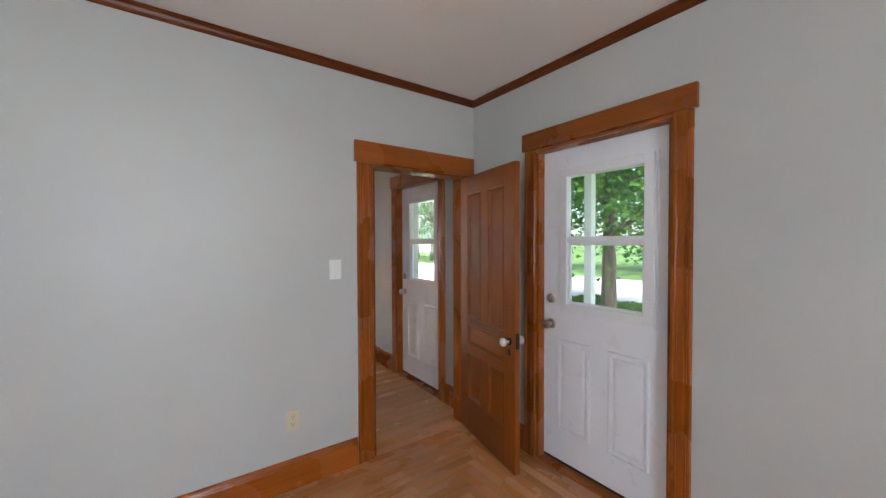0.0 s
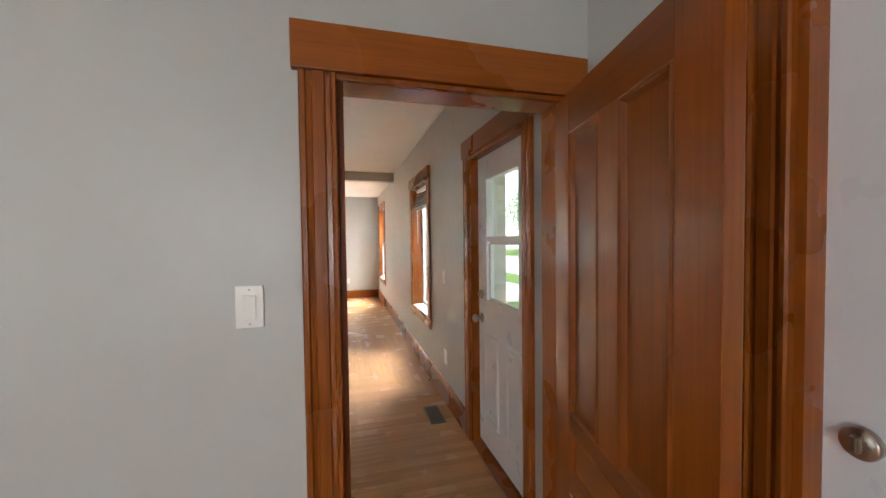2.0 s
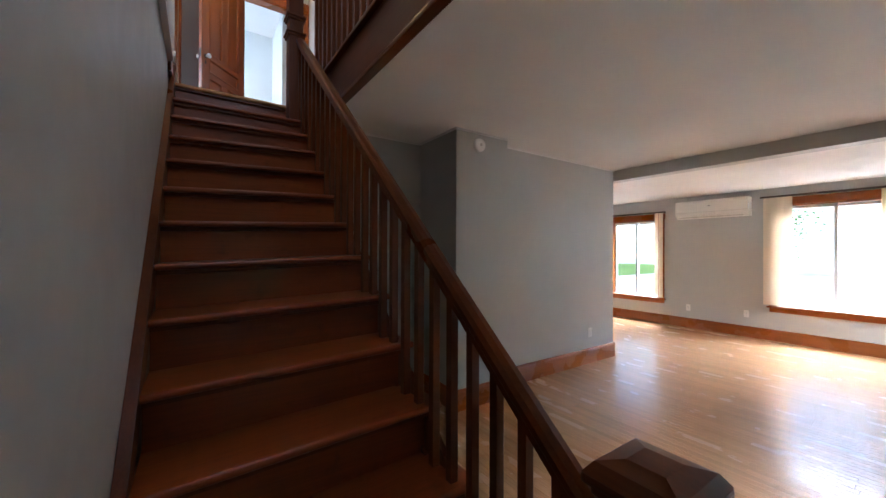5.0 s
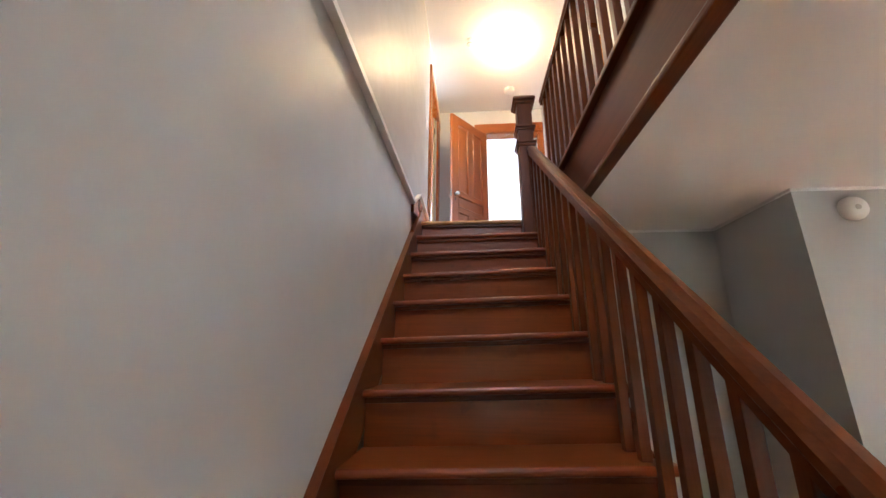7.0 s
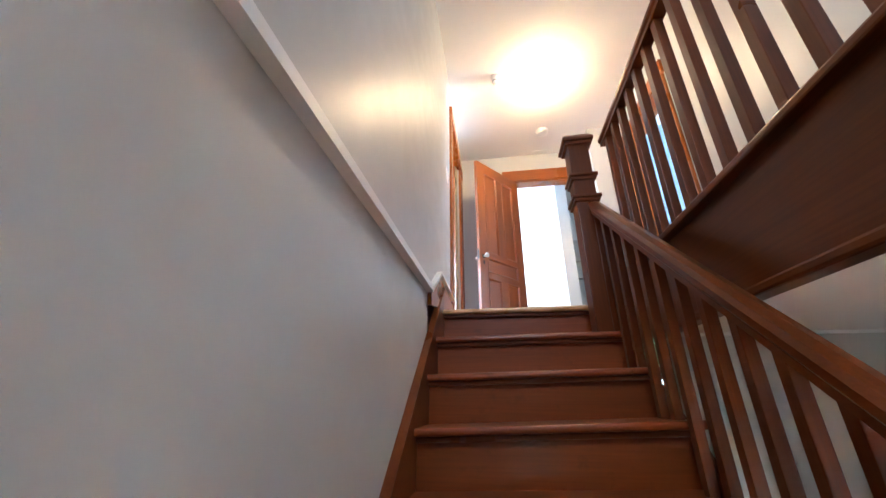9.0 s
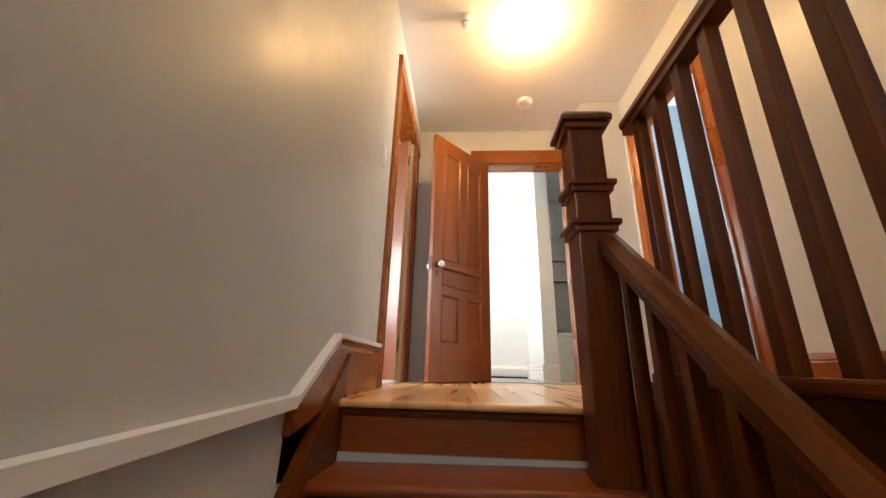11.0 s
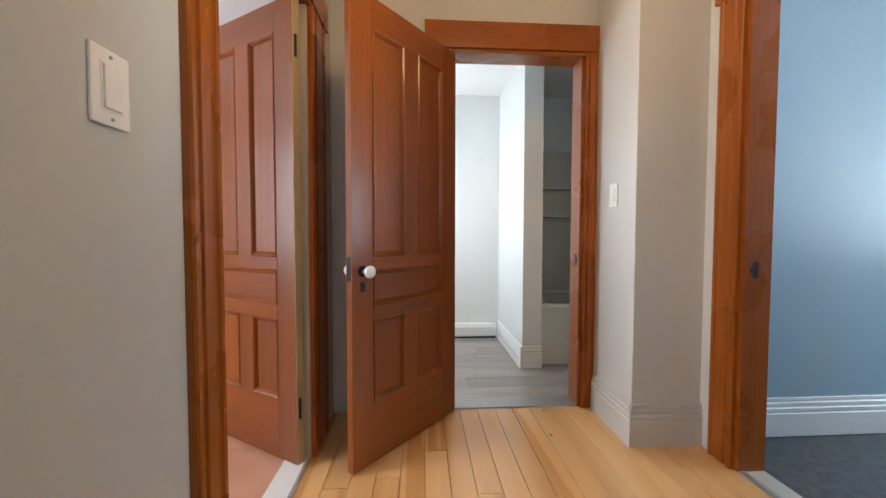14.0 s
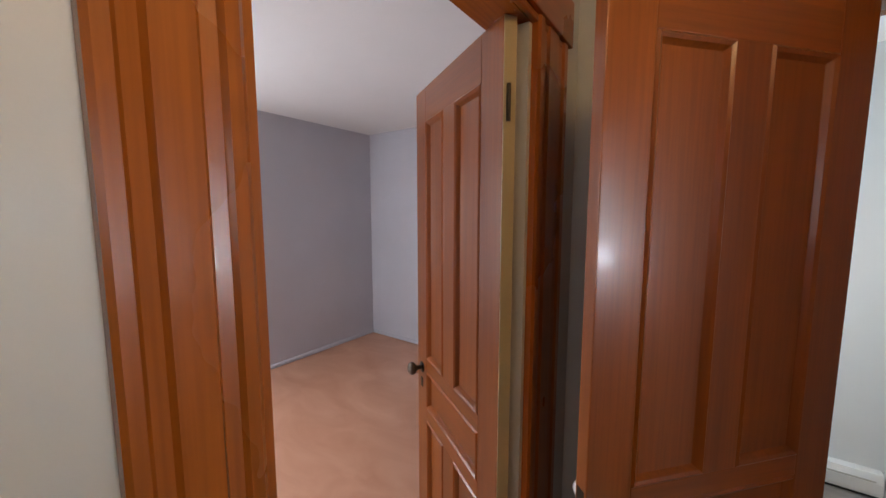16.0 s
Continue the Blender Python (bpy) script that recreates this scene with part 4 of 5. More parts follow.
# ---- windows ----
def window(name, axis, face, sg, u0, u1, z0, z1, label, cw=0.10, slider=True, single=False, sill_out=0.07, header=0.12, deep=0.0):
    """A cased window: wood lining, stool, apron and vinyl sashes. sg: the room's side of the wall plane."""
    t = tagged(new(name), label, "window", kind="structure")

    def bx(a0, a1, d0, d1, b0, b1):
        e0, e1 = sorted((face + sg * d0, face + sg * d1))
        return (e0, e1, a0, a1, b0, b1) if axis == "x" else (a0, a1, e0, e1, b0, b1)
    al = "y" if axis == "x" else "x"
    fr = part("window_frame", B(bx(u0 - cw, u0, 0, 0.022, z0 - 0.01, z1), bx(u1, u1 + cw, 0, 0.022, z0 - 0.01, z1), bevel=0.005), M_TRIM["z"], t, "orange varnished wooden casing")
    part("head_casing", B(bx(u0 - cw - 0.015, u1 + cw + 0.015, 0, 0.028, z1 + 0.001, z1 + header), bevel=0.004), M_TRIM[al], fr)
    part("lining", B(bx(u0, u0 + 0.016, 0, -0.16, z0, z1), bx(u1 - 0.016, u1, 0, -0.16, z0, z1), bx(u0 + 0.016, u1 - 0.016, 0, -0.16, z1 - 0.016, z1)), M_TRIM["z"], fr)
    sl = part("window_sill", B(bx(u0 - cw - 0.03, u1 + cw + 0.03, sill_out - 0.02, 0.0005, z0 - 0.03, z0 - 0.002), bevel=0.006), M_TRIM[al], t)
    part("inner_sill", B(bx(u0 + 0.001, u1 - 0.001, 0.0, -0.16, z0 - 0.012, z0 + 0.004)), M_VINYL, sl, "white painted inner sill")
    part("apron", B(bx(u0 - cw, u1 + cw, 0, 0.016, z0 - 0.10, z0 - 0.031), bevel=0.003), M_TRIM[al], sl)
    um = (u0 + u1) / 2
    if slider:
        halves = ((u0 + 0.018, um + 0.02, -0.11 + deep, z0 + 0.004, z1 - 0.018), (um - 0.02, u1 - 0.018, -0.145 + deep, z0 + 0.004, z1 - 0.018))
    else:
        zm = (z0 + z1) / 2
        halves = ((u0 + 0.018, u1 - 0.018, -0.10 + deep, z0 + 0.004, zm + 0.02), (u0 + 0.018, u1 - 0.018, -0.135 + deep, zm - 0.02, z1 - 0.018))
    if single:
        halves = ((u0 + 0.018, u1 - 0.018, -0.115 + deep, z0 + 0.004, z1 - 0.018),)
    for a, b, d, c0, c1 in halves:
        w = 0.042
        sh = part("sash", B(bx(a, a + w, d, d - 0.03, c0, c1), bx(b - w, b, d, d - 0.03, c0, c1), bx(a + w, b - w, d, d - 0.03, c0, c0 + w), bx(a + w, b - w, d, d - 0.03, c1 - w, c1), bevel=0.003), M_VINYL, t, "white vinyl sash")
        p = part("pane", B(bx(a + w - 0.004, b - w + 0.004, d - 0.012, d - 0.016, c0 + w - 0.004, c1 - w + 0.004)), M_GLASS, sh)
        p.visible_shadow = False
    return t


window("window_1", "y", 10.78, -1, *W1, "wooden cased sliding window in the end wall", cw=0.10)
window("window_2", "y", 10.78, -1, *W2, "wooden cased sliding window in the end wall", cw=0.10)
window("window_3", "x", EW, -1, *W3, "tall wooden cased window beside the hall door", cw=0.10, slider=False, single=True, deep=0.0, sill_out=0.035)
window("window_4", "x", EW, -1, *W4, "tall wooden cased window near the end wall", cw=0.09, slider=False, deep=0.05)
window("window_5", "y", -1.4, 1, 0.3, 1.5, 0.8, 2.0, "wooden cased kitchen window")
window("window_6", "x", -1.2, 1, 0.0, 1.2, 0.8, 2.0, "wooden cased kitchen window")


def vertical_blind(x0, x1, z0, z1, stacks, label):
    """A head rail with cloth slats drawn aside; stacks: (first x, last x, count, turn in degrees)."""
    y = 10.70
    t = thing("vertical_blind", pose(x0, y, z1), label, "window blind", "blinds at the end windows")
    # rail and brackets coloured dark to hold the shadow line at the top
    part("head_rail", B((0, x1 - x0, -0.02, 0.02, 0.0, 0.028), bevel=0.004), M_BRONZE, t)
    part("bracket", B((0.03, 0.05, 0.02, 0.0795, 0.002, 0.024)), M_BRONZE, t)
    part("bracket", B((x1 - x0 - 0.05, x1 - x0 - 0.03, 0.02, 0.0795, 0.002, 0.024)), M_BRONZE, t)
    n, w, th = 6, 0.089, 0.0012
    h = z1 - z0 - 0.006
    front = [((k / n - 0.5) * w, -0.006 * (1 - (2 * k / n - 1) ** 2)) for k in range(n + 1)]
    me = mesh_of("slat", prism(front + [(a, b + th) for a, b in reversed(front)], h, m=Matrix.Translation((0, 0, -h))))
    for a, b, count, turn in stacks:
        for k in range(count):
            x = a + (b - a) * k / max(1, count - 1) - x0
            part("slat", me, M_CURTAIN, t, at=pose(x, 0.002 * (k % 2), -0.002, 0, 0, turn + 4 * (k % 3)))


vertical_blind(0.46, 2.10, 0.575, 2.29, ((0.545, 0.80, 4, 14), (1.765, 2.02, 4, -20)), "cream cloth vertical blind drawn to both sides of the window")
vertical_blind(-2.30, -0.98, 0.515, 2.185, ((-1.145, -1.065, 2, -18),), "cream cloth vertical blind drawn to one side of the window")
# gathered cloth shade in the tall window
def _shade(n, l, b):
    c = n.new("ShaderNodeTexCoord")
    w = n.new("ShaderNodeTexWave")
    w.bands_direction = "Z"
    w.inputs["Scale"].default_value = 9.0
    w.inputs["Distortion"].default_value = 1.5
    l.new(c.outputs["Object"], w.inputs["Vector"])
    blot = tex(n, l, 22, detail=3)
    base = mixc(n, l, w.outputs["Fac"], (0.30, 0.22, 0.20), (0.62, 0.55, 0.50))
    l.new(mixc(n, l, 0.5, base, blot.outputs[0], "MULTIPLY"), b.inputs["Base Color"])


M_SHADE = mat("patterned_shade_cloth", (0.4, 0.32, 0.3), 0.9, build=_shade)
SW = W3[1] - W3[0] - 0.05
sh = thing("roman_shade", pose(EW + 0.06, W3[0] + 0.025, W3[3] - 0.018), "gathered brown patterned cloth shade under the window head", "window shade")
part("head_rail", B((-0.015, 0.02, 0.0, SW, -0.03, 0.0), bevel=0.003), M_VINYL, sh)
_sb = bmesh.new()
for k, (zc, rr) in enumerate(((-0.075, 0.022), (-0.115, 0.028), (-0.16, 0.036), (-0.21, 0.045))):
    lathe([(rr * 0.9, 0), (rr, 0.02), (rr * 1.06, SW * 0.5), (rr, SW - 0.02), (rr * 0.9, SW)], 14, bm=_sb, m=Matrix.Translation((-0.004 * k, 0, zc)) @ Matrix.Rotation(radians(-90), 4, "X") @ Matrix.Diagonal((1, 0.85, 1, 1)))
part("cloth_folds", _sb, M_SHADE, sh, smooth=True)
part("cord", lathe([(0.002, 0), (0.002, 0.62)], 6, m=Matrix.Translation((-0.01, SW - 0.03, -0.66))), M_PLASTIC, sh, "thin white shade cord")


# ---- small wall things ----
def plate(name, axis, face, sg, u, z, kind, label, material=M_PLASTIC, w=0.072, h=0.118):
    """A switch or outlet plate on a wall plane."""
    m = Matrix.Translation((face, u, z) if axis == "x" else (u, face, z))
    rz = {("x", 1): 90, ("x", -1): -90, ("y", 1): 180, ("y", -1): 0}[(axis, sg)]
    t = thing(name, m @ pose(0, 0, 0, 0, 0, rz), label, name.replace("_", " "))
    part("cover", B((-w / 2, w / 2, -0.006, 0.0, -h / 2, h / 2), bevel=0.0025), material, t)
    if kind == "switch":
        part("rocker", B((-0.0165, 0.0165, -0.0105, -0.004, -0.033, 0.033), bevel=0.002), material, t)
        part("rocker_surround", B(*[(a, b, -0.0072, -0.005, c, d) for a, b, c, d in ((-0.0195, -0.017, -0.0365, 0.0365), (0.017, 0.0195, -0.0365, 0.0365), (-0.017, 0.017, 0.034, 0.0365), (-0.017, 0.017, -0.0365, -0.034))]), material, t)
    else:
        for q in (-0.021, 0.021):
            s = part("socket", B((-0.016, 0.016, -0.009, -0.005, q - 0.014, q + 0.014), bevel=0.003), material, t)
            part("slots", B((-0.008, -0.0055, -0.0094, -0.0085, q - 0.003, q + 0.006), (0.0055, 0.008, -0.0094, -0.0085, q - 0.003, q + 0.006), (-0.0025, 0.0025, -0.0094, -0.0085, q - 0.011, q - 0.006)), M_BLACK, s)
    for q in ((0.0,) if kind != "switch" else (-0.048, 0.048)):
        part("screw", lathe([(0.003, 0), (0.003, 0.0012), (0.001, 0.0016)], 8, m=Matrix.Translation((0, -0.006, q)) @ Matrix.Rotation(radians(90), 4, "X")), M_ALU, t)
    return t


plate("light_switch", "y", KY, -1, 2.01, 1.235, "switch", "white rocker light switch on the kitchen wall")
plate("wall_outlet", "y", KY, -1, 1.757, 0.39, "outlet", "ivory wall outlet low on the kitchen wall", M_IVORY)
plate("light_switch", "x", EW, -1, 4.75, 1.085, "switch", "white light switch beside the hall door")
plate("wall_outlet", "x", EW, -1, 4.74, 0.385, "outlet", "white wall outlet above the baseboard")
plate("wall_outlet", "x", -0.36, 1, 7.3, 0.39, "outlet", "white wall outlet on the partition wall")
plate("light_switch", "y", SY, 1, -1.508, 3.97, "switch", "white rocker light switch on the landing wall")
plate("light_switch", "y", 4.43, -1, -2.72, 3.95, "switch", "white light switch on the wall pier")
for u, z in ((-0.61, 0.375), (0.26, 0.385), (2.37, 0.42)):
    plate("wall_outlet", "y", 10.78, -1, u, z, "outlet", "small white wall outlet under the windows")

ac = thing("air_conditioner", pose(-0.21, 10.78, 2.03), "white wall-mounted split air conditioner high on the end wall", "air conditioner")
part("case", prism([(0, 0), (-0.11, 0.0), (-0.19, 0.05), (-0.205, 0.12), (-0.205, 0.28), (-0.18, 0.315), (0, 0.315)], 1.08, m=Matrix.Translation((-0.54, 0, 0)) @ Matrix(((0, 0, 1, 0), (1, 0, 0, 0), (0, 1, 0, 0), (0, 0, 0, 1)))), M_PLASTIC, ac)
part("louvre", B((-0.48, 0.48, -0.17, -0.12, 0.012, 0.022)), M_GREYTRIM, ac)
part("front_seam", B((-0.53, 0.53, -0.207, -0.204, 0.10, 0.104)), M_GREYTRIM, ac)
part("indicator", B((-0.02, 0.02, -0.2075, -0.2045, 0.20, 0.215)), M_ALU, ac)

det = thing("wall_alarm", pose(-0.175, 5.285, 2.41, 0, 90, 0), "round white alarm high on the wall chase", "alarm")
part("body", lathe([(0.062, 0), (0.062, 0.02), (0.055, 0.034), (0.03, 0.038), (0.002, 0.038)], 24), M_PLASTIC, det, smooth=True)
part("button", lathe([(0.014, 0.036), (0.014, 0.041), (0.002, 0.042)], 14), M_GREYTRIM, det)
sm = thing("smoke_detector", pose(-2.50, 3.93, CEIL_U, 180, 0, 0), "round white smoke detector on the landing ceiling", "smoke detector")
part("body", lathe([(0.068, 0), (0.068, 0.016), (0.058, 0.036), (0.03, 0.040), (0.002, 0.040)], 24), M_PLASTIC, sm, smooth=True)
part("base_ring", lathe([(0.074, 0), (0.074, 0.008), (0.066, 0.009)], 24), M_PLASTIC, sm)
lp = thing("ceiling_lamp", pose(-1.71, 3.82, CEIL_U, 180, 0, 0), "lit frosted bulb in a round ceiling lamp holder", "ceiling lamp")
part("holder", lathe([(0.06, 0), (0.058, 0.015), (0.03, 0.03), (0.022, 0.055), (0.002, 0.056)], 20), M_PLASTIC, lp, smooth=True)
part("bulb", lathe([(0.014, 0.056), (0.016, 0.075), (0.029, 0.10), (0.031, 0.122), (0.022, 0.142), (0.002, 0.15)], 18), M_BULB, lp, smooth=True).visible_shadow = False
hk = thing("ceiling_hook", pose(-1.65, 3.40, CEIL_U, 180, 0, 0), "small white ceiling fitting that casts a long shadow", "ceiling fitting")
part("base", lathe([(0.04, 0), (0.039, 0.014), (0.028, 0.024), (0.028, 0.08), (0.02, 0.092), (0.002, 0.094)], 18), M_PLASTIC, hk, smooth=True)
part("collar", lathe([(0.0285, 0.05), (0.034, 0.058), (0.0285, 0.066)], 18), M_ALU, hk)
vent = thing("ceiling_vent", pose(BX + 0.05, 3.95, CEIL_U - 0.001), "faint painted patch plate at the ceiling edge", "cover plate")
part("plate", B((-0.03, 0.03, -0.09, 0.09, -0.004, 0.0)), M_CEIL, vent)

rg = thing("floor_register", pose(2.945, 4.515, 0.0), "brown metal floor register with slots beside the wall", "floor register")
part("frame", B(*[(a, b, c, d, 0.0, 0.006) for a, b, c, d in ((-0.06, 0.06, -0.145, -0.125), (-0.06, 0.06, 0.125, 0.145), (-0.06, -0.045, -0.125, 0.125), (0.045, 0.06, -0.125, 0.125))], bevel=0.0015), M_BRONZE, rg)
# black sheet on the floor stands in for the shade down the duct
part("pan", B((-0.046, 0.046, -0.126, 0.126, 0.0, 0.001)), M_BLACK, rg)
for k in range(14):
    y = -0.117 + k * 0.018
    part("slat", B((-0.045, 0.045, y - 0.004, y + 0.004, 0.0012, 0.005)), M_BRONZE, rg)
ds = thing("door_stop", pose(EW - 0.019, 5.0, 0.09), "small brass spring door stop on the baseboard", "door stop")
part("spring", lathe([(0.012, 0), (0.007, 0.006), (0.006, 0.06), (0.008, 0.062)], 10, m=Matrix.Rotation(radians(-90), 4, "Y")), M_BRASS, ds)
part("tip", lathe([(0.009, 0.062), (0.009, 0.075), (0.004, 0.078)], 10, m=Matrix.Rotation(radians(-90), 4, "Y")), M_BLACK, ds)

for x, y, z, axis in ((BX - 0.045, DB[1] - 0.0185, 3.60, "x"), (DBL[0] + 0.0185, RIGHT_Y + 0.05, 3.60, "y")):
    sp = thing("strike_plate", pose(x, y, z, 0, 0, 0 if axis == "x" else -90), "small dark metal strike plate let into the door jamb", "strike plate")
    part("plate", B((-0.014, 0.014, -0.0015, 0.0, -0.035, 0.035), bevel=0.0005), M_IRON, sp)
    part("lip", B((0.012, 0.024, -0.004, 0.0, -0.015, 0.015), bevel=0.001), M_IRON, sp)

# ---- bathroom ----
ht = thing("baseboard_heater", pose(-4.42, 4.17, Z2), "white electric baseboard heater along the bathroom wall", "heater")
part("case", prism([(0, 0.02), (0.06, 0.02), (0.065, 0.04), (0.065, 0.09), (0.045, 0.135), (0.0, 0.14)], 1.15, m=Matrix.Rotation(radians(90), 4, "X")), M_WHITE, ht)
# grey strip and black block carry the shade of slot and foot gap
part("slot", B((0.061, 0.067, -1.12, -0.03, 0.098, 0.104)), M_GREYTRIM, ht)
part("foot_gap", B((0.0, 0.05, -1.14, -0.01, 0.001, 0.021)), M_BLACK, ht)
M_TUB = mat("cream_acrylic", (0.62, 0.62, 0.57), 0.25, coat=0.2)
tb = thing("bathtub", pose(-3.62, 4.345, Z2), "cream acrylic bathtub in an alcove", "bathtub")
part("apron", B((-0.03, 0.0, 0, 0.755, 0.0, 0.43), bevel=0.004), M_TUB, tb)
part("rim", B((-0.80, 0.015, 0.0, 0.07, 0.43, 0.47), (-0.07, 0.015, 0.07, 0.755, 0.43, 0.47), (-0.80, -0.70, 0.07, 0.755, 0.43, 0.47), bevel=0.012), M_TUB, tb)
part("basin", B((-0.72, -0.06, 0.06, 0.75, 0.08, 0.10), (-0.75, -0.72, 0.06, 0.75, 0.08, 0.44)), M_TUB, tb)
sr = thing("tub_surround", pose(-4.415, 4.345, Z2 + 0.47), "cream moulded tub surround with shelves above the bathtub", "tub surround")
M_SURR = mat("grey_cream_surround", (0.50, 0.50, 0.47), 0.35)
part("back", B((0.0, 0.03, 0.0, 0.755, 0, 1.345)), M_SURR, sr)
part("side", B((0.03, 0.80, 0.73, 0.755, 0, 1.345)), M_SURR, sr)
for z in (0.71, 0.98):
    part("shelf", B((0.03, 0.12, 0.0, 0.73, z - 0.006, z + 0.008), bevel=0.004), M_TUB, sr)
tagged(part("threshold", B((-3.06, BX - 0.005, DB[0] + 0.02, DB[1] - 0.02, Z2 - 0.012, Z2 + 0.008), bevel=0.003), M_ALU), "worn pale threshold strip at the bathroom door", "threshold")
tagged(part("threshold", B((DL[0] + 0.02, DL[1] - 0.02, KY + 0.01, SY - 0.01, Z2 - 0.01, Z2 + 0.014), bevel=0.003), M_WHITE), "white painted bedroom door threshold", "threshold")
tagged(part("threshold", B((DBL[0] + 0.02, DBL[1] - 0.02, RIGHT_Y + 0.004, RIGHT_Y + 0.03, Z2 - 0.012, Z2 + 0.006), bevel=0.002), M_ALU), "narrow metal threshold at the blue room door", "threshold")


# ---- outdoors ----
GZ = -0.62
structure("ground", B((-400, 400, -400, 400, GZ - 0.4, GZ)), M_GRASS, "mown green lawn reaching to the trees", "lawn")
# self-glowing sheet in place of a lit distance
structure("backdrop", B((-70, 70, 62, 62.3, GZ, 16)), M_GLOW_SHEET, "glowing pale backdrop sheet for the distance beyond the garden", "backdrop")
# added pale ground, unseen as a drive, to whiten the lower window view
structure("driveway", B((-14, 9.5, 12.2, 61, GZ - 0.1, GZ + 0.015)), M_ROAD, "pale ground sheet added behind the house to brighten the window view", "driveway")
structure("road", B((11.5, 20.0, -400, 400, GZ - 0.1, GZ + 0.02)), M_ROAD, "pale sunlit road beyond the lawn", "road")


def porch():
    p = thing("porch", pose(EW + 0.27, 2.0, GZ), "white painted porch with posts and a boarded ceiling outside the doors", "porch")
    h = -GZ
    part("deck", B((0.0, 1.9, -1.6, 3.4, h - 0.18, h - 0.06)), M_ROAD, p)
    part("ceiling_board", B((0.0, 2.1, -1.8, 3.6, h + 2.34, h + 2.38)), M_WHITE, p)
    part("beam", B((1.75, 1.88, -1.8, 3.6, h + 2.2, h + 2.34)), M_WHITE, p)
    part("porch_roof", B((0.0, 2.25, -1.9, 3.7, h + 2.385, h + 2.5)), M_ROAD, p)
    for y in (-1.5, 1.15, 3.3):
        part("post", B((1.77, 1.86, y - 0.045, y + 0.045, h - 0.06, h + 2.2)), M_WHITE, p)
    return p


porch()


def tree(x, y, h, r, seed, label, trunk_r=0.2, leaves=5200, low=0.32):
    """A broadleaf tree: tapered trunk, limbs and a crown of separate leaves."""
    rnd = random.Random(seed)
    t = thing("tree", pose(x, y, GZ), label, "tree")
    bm = bmesh.new()

    def limb(a, b, ra, rb, seg=7):
        a, b = Vector(a), Vector(b)
        m = (b - a).to_track_quat("Z", "Y").to_matrix().to_4x4()
        L = (b - a).length
        lathe([(ra, 0), (ra * 0.7 + rb * 0.3, L * 0.35), (rb, L)], seg, bm=bm, m=Matrix.Translation(a) @ m)
    limb((0, 0, -0.1), (0.05, 0.02, h * 0.45), trunk_r, trunk_r * 0.6, 10)
    limb((0.05, 0.02, h * 0.43), (-0.1, 0.1, h * 0.85), trunk_r * 0.6, trunk_r * 0.15)
    tips = []
    for k in range(11):
        a = rnd.uniform(0, 2 * math.pi)
        z = h * rnd.uniform(0.27, 0.6)
        e = (math.cos(a) * r * rnd.uniform(0.5, 0.9), math.sin(a) * r * rnd.uniform(0.5, 0.9), z + h * rnd.uniform(0.1, 0.3))
        limb((0.04, 0.02, z), e, trunk_r * 0.32, trunk_r * 0.06, 6)
        tips.append(e)
    part("trunk", bm, M_BARK, t, smooth=True)
    vs, fs = [], []
    clumps = [(e[0], e[1], e[2]) for e in tips]
    for k in range(46):
        a, u = rnd.uniform(0, 2 * math.pi), rnd.uniform(-1, 1)
        q = rnd.uniform(0.55, 1.0)
        w = math.sqrt(1 - u * u)
        clumps.append((r * q * w * math.cos(a), r * q * w * math.sin(a), h * (0.5 + low * 0.5) + h * (0.5 - low * 0.5) * q * u))
    for k in range(leaves):
        c = clumps[rnd.randrange(len(clumps))]
        s = r * 0.24
        p = Vector((c[0] + rnd.gauss(0, s), c[1] + rnd.gauss(0, s), c[2] + rnd.gauss(0, s * 0.8)))
        m = Euler((rnd.gauss(0, 0.7), rnd.gauss(0, 0.7), rnd.uniform(0, 6.28))).to_matrix()
        w = rnd.uniform(0.042, 0.08) if r < 3.95 and leaves > 20000 else rnd.uniform(0.08, 0.14)
        i = len(vs)
        for a, b, d in ((0, -1, 0), (0.75, -0.35, 0.1), (0.55, 0.25, 0.05), (0, 1, -0.15), (-0.55, 0.25, 0.05), (-0.75, -0.35, 0.1)):
            vs.append(p + m @ Vector((a * w, b * w, d * w)))
        fs += [(i, i + 1, i + 2, i + 3), (i, i + 3, i + 4, i + 5)]
    me = bpy.data.meshes.new("crown")
    me.from_pydata(vs, [], fs)
    me.materials.append(M_LEAF)
    part("crown", me, None, t)
    return t


tree(8.6, 4.85, 7.2, 3.9, 3, "leafy green maple tree on the lawn beyond the porch", 0.17, 42000, 0.42)
tree(24.0, -6.0, 9.0, 4.5, 5, "leafy green tree beyond the road", 0.25, 4500)
_r = random.Random(11)
for k in range(10):
    tree(24 + _r.uniform(-1, 6), -2 + k * 5.0, _r.uniform(7, 11), _r.uniform(3.4, 4.6), 20 + k, "leafy green tree beyond the road", 0.25, 3200, 0.12)
for k in range(3):
    tree((-9.5, 6.0, -27.0)[k] + _r.uniform(-0.3, 0.3), 40 + _r.uniform(-3, 6), _r.uniform(7, 11), _r.uniform(3.2, 4.4), 40 + k, "leafy green tree behind the garden", 0.25, 2600, 0.12)


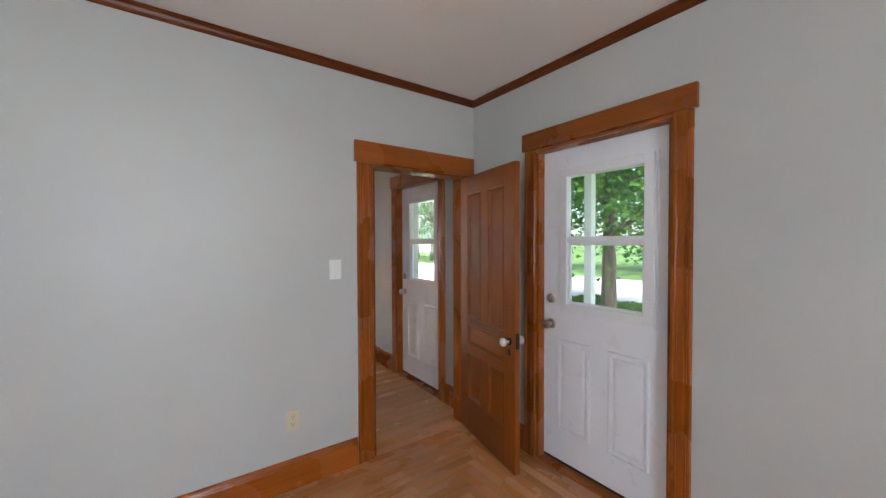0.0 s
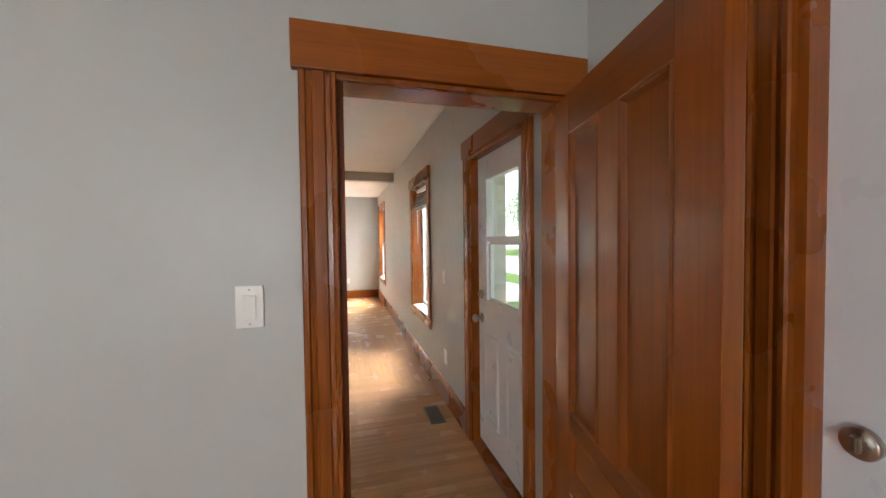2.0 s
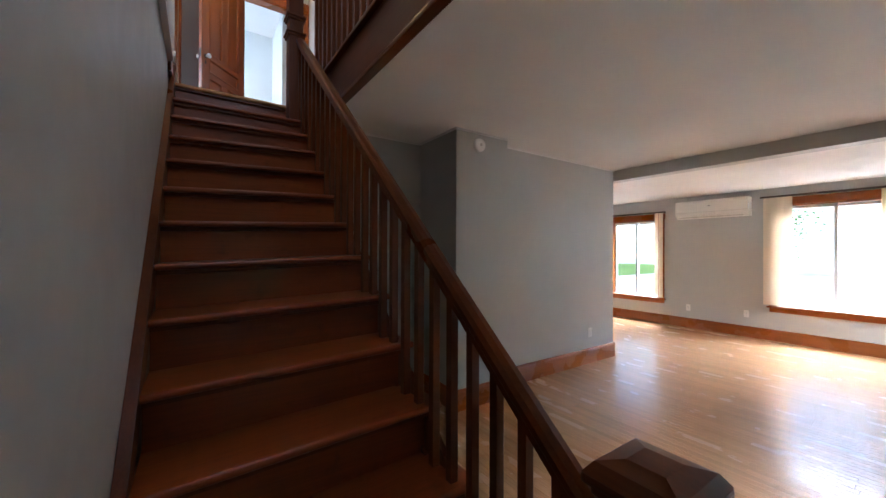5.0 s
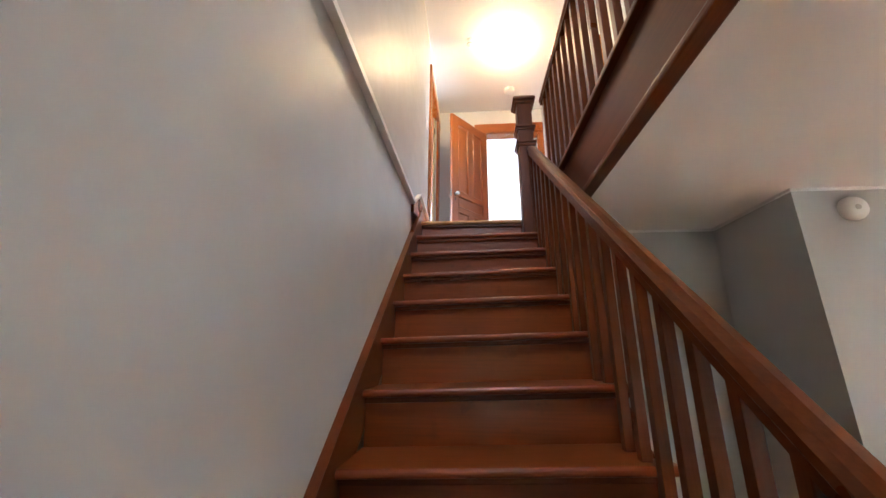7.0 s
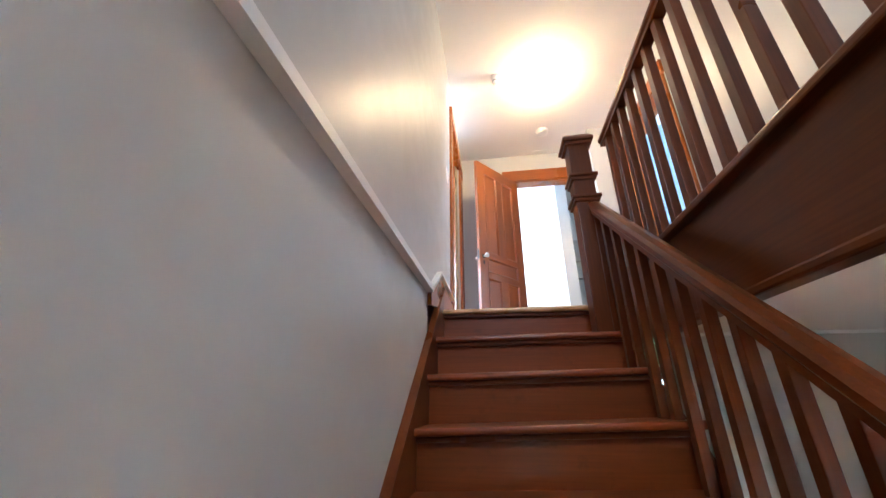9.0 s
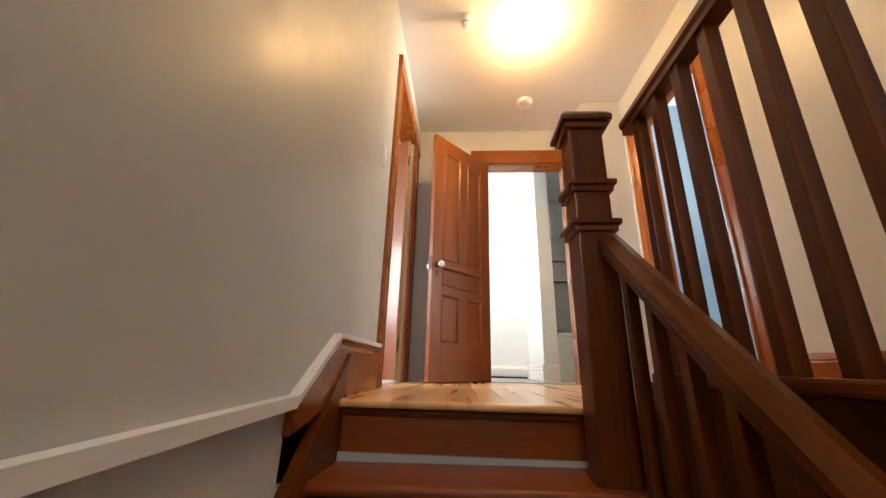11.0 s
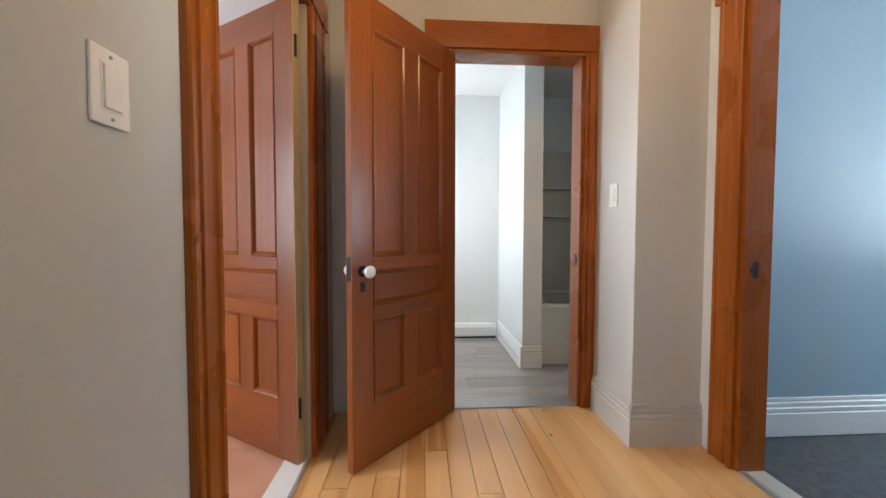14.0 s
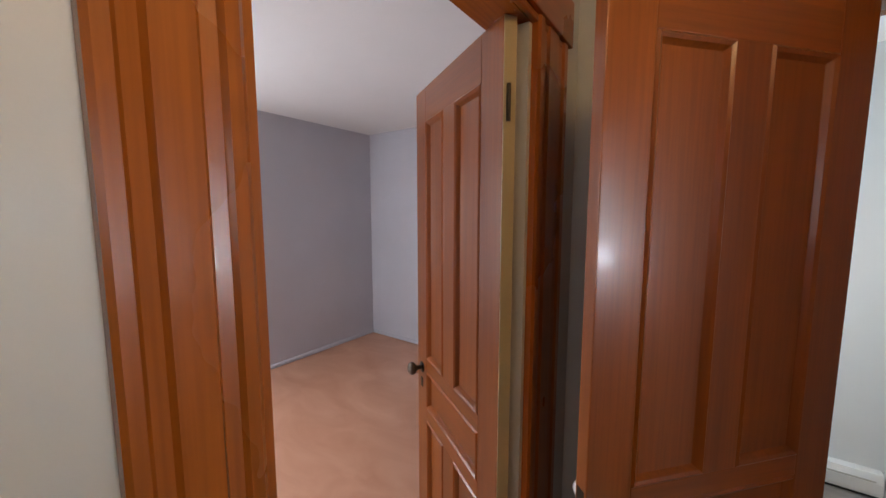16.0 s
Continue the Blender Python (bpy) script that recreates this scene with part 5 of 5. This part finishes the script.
def shrub(x, y, r, h, seed, label):
    rnd = random.Random(seed)
    vs, fs = [], []
    for k in range(1600):
        a, q = rnd.uniform(0, 6.28), math.sqrt(rnd.random())
        z = rnd.random() ** 0.7
        rr = r * q * (0.6 + 0.4 * rnd.random())
        p = Vector((rr * math.cos(a), rr * math.sin(a), h * z * (1 - 0.5 * q * q) + 0.02))
        m = Euler((rnd.gauss(0, 0.8), rnd.gauss(0, 0.8), rnd.uniform(0, 6.28))).to_matrix()
        w = rnd.uniform(0.04, 0.08)
        i = len(vs)
        for c, d in ((0, -1), (0.6, 0), (0, 1), (-0.6, 0)):
            vs.append(p + m @ Vector((c * w, d * w, 0)))
        fs.append((i, i + 1, i + 2, i + 3))
    me = bpy.data.meshes.new("shrub")
    me.from_pydata(vs, [], fs)
    me.materials.append(M_LEAF)
    return tagged(part("shrub", me, None, at=pose(x, y, GZ)), label, "shrub")


for k in range(7):
    shrub(10.6 + _r.uniform(-0.5, 0.8), 0.2 + k * 1.7, _r.uniform(0.7, 1.1), _r.uniform(0.35, 0.6), 70 + k, "low green shrub on the lawn by the road")


# ---- floor boards ----
def strip(name, x0, x1, y0, y1, z0, z1, material, parent):
    """One floor board as an object of its own, with eased top edges."""
    g, e = (0.0011, 0.001) if name == "pine_board" else (0.0004, 0.0005)
    cx, cy = (x0 + x1) / 2, (y0 + y1) / 2
    a, b = (x1 - x0) / 2 - g, (y1 - y0) / 2 - g
    vs = [(-a, -b, z0), (a, -b, z0), (a, b, z0), (-a, b, z0), (-a, -b, z1 - e), (a, -b, z1 - e), (a, b, z1 - e), (-a, b, z1 - e),
          (-a + e, -b + e, z1), (a - e, -b + e, z1), (a - e, b - e, z1), (-a + e, b - e, z1)]
    fs = [(8, 9, 10, 11)]
    for k in range(4):
        j = (k + 1) % 4
        fs += [(k, j, 4 + j, 4 + k), (4 + k, 4 + j, 8 + j, 8 + k)]
    return vs, fs, (cx, cy)


def lay(name, pieces, material, parent, own, rest_label):
    """Boards: those for which own(cx, cy) holds are parts, the rest one mesh of stuff."""
    rv, rf, count = [], [], 0
    for p in pieces:
        vs, fs, (cx, cy) = strip(name, *p, material, parent)
        if count < 300 and own(cx, cy):
            me = bpy.data.meshes.new(name)
            me.from_pydata(vs, [], fs)
            me.materials.append(material)
            part(name, me, None, parent, at=pose(cx, cy, 0))
            count += 1
        else:
            i = len(rv)
            rv += [(x + cx, y + cy, z) for x, y, z in vs]
            rf += [tuple(q + i for q in f) for f in fs]
    if rv:
        me = bpy.data.meshes.new(name + "_rest")
        me.from_pydata(rv, [], rf)
        me.materials.append(material)
        tagged(part(name + "_field", me, None, parent), rest_label, kind="stuff")


def rows(axis, u0, u1, v0, v1, w, rnd, lo=0.5, hi=1.7, z0=-0.018, z1=0.0, ends=None):
    """Strips w wide along axis between u0 and u1, stacked from v0 to v1. ends(v) may give its own u-range."""
    out = []
    k = int(round((v1 - v0) / w))
    w = (v1 - v0) / k
    for i in range(k):
        a, b = v0 + i * w, v0 + (i + 1) * w
        s, e = ends((a + b) / 2, i) if ends else (u0, u1)
        u = s
        first = True
        while u < e - 0.01:
            L = rnd.uniform(lo, hi) * (rnd.uniform(0.3, 1) if first else 1)
            q = min(e, u + L)
            if e - q < 0.2:
                q = e
            out.append((u, q, a, b, z0, z1) if axis == "x" else (a, b, u, q, z0, z1))
            u, first = q, False
    return out


FLOOR = bpy.data.objects["floor"]
rnd = random.Random(4)
W = 0.057
# living room field across the room, with a border along the outside wall that is keyed into it
PY0, PY1, PX = 4.85, 7.15, 2.24


def key(v, i):
    """Where a field strip stops: at the wall, or at the slanting edge of the border patch."""
    if v < PY0 or v > PY1:
        return -0.80, EW
    return -0.80, max(PX, EW - (v - PY0)) + rnd.uniform(0.0, 0.03)


liv_x = rows("x", 0, 0, SY, 7.83, W, rnd, ends=key)
bord = rows("y", 0, 0, PX, EW, W, rnd, z0=-0.0185, z1=-0.0006, ends=lambda v, i: (PY0 + (EW - v) - 0.04, PY1))
far_x = rows("x", -3.8, EW, 7.83, 10.78, W, rnd)
lay("oak_strip", [p for p in liv_x], M_OAK["x"], FLOOR, lambda x, y: y < 5.6, "honey oak floor strips")
lay("oak_border_strip", bord, M_OAK["y"], FLOOR, lambda x, y: True, "honey oak border strips")
lay("oak_far_strip", far_x, M_OAK["x"], FLOOR, lambda x, y: False, "honey oak floor strips")
# kitchen: strips parallel to the walls, mitred in steps at the corner
kit_x = rows("x", 0, 0, KY - 1.25, KY, W, rnd, ends=lambda v, i: (-1.2, EW - (KY - v) + W / 2))
kit_y = rows("y", 0, 0, EW - 1.25, EW, W, rnd, ends=lambda v, i: (-1.4, KY - (EW - v) - W / 2))
kit_f = rows("x", -1.2, EW - 1.25, -1.4, KY - 1.25, W, rnd)
lay("oak_strip", kit_x, M_OAKK["x"], FLOOR, lambda x, y: x > 0.4, "honey oak floor strips")
lay("oak_border_strip", kit_y, M_OAKK["y"], FLOOR, lambda x, y: y > 0.6, "honey oak floor strips")
lay("oak_far_strip", kit_f, M_OAKK["x"], FLOOR, lambda x, y: False, "honey oak floor strips")
door_y = rows("x", D1[0] + 0.018, D1[1] - 0.018, KY, SY, W, rnd)
lay("oak_strip", door_y, M_OAKK["x"], FLOOR, lambda x, y: True, "honey oak floor strips")
UP = bpy.data.objects["floor_upper"]
pines = rows("x", BX, TOPX - 0.201, SY, RIGHT_Y, 0.102, rnd, 1.0, 2.6, Z2 - 0.019, Z2)
pines += rows("x", TOPX - 0.201, 1.98, GUARD_Y + 0.03, RIGHT_Y, 0.102, rnd, 1.0, 2.6, Z2 - 0.019, Z2)
lay("pine_board", pines, M_PINE, UP, lambda x, y: True, "wide pine boards")
BF = bpy.data.objects["floor_bath"]
gp = rows("y", SY, 5.1, -4.42, -3.06, 0.18, rnd, 0.6, 1.2, Z2 - 0.0118, Z2)
lay("vinyl_plank", gp, M_GREYPLANK, BF, lambda x, y: True, "grey vinyl planks")
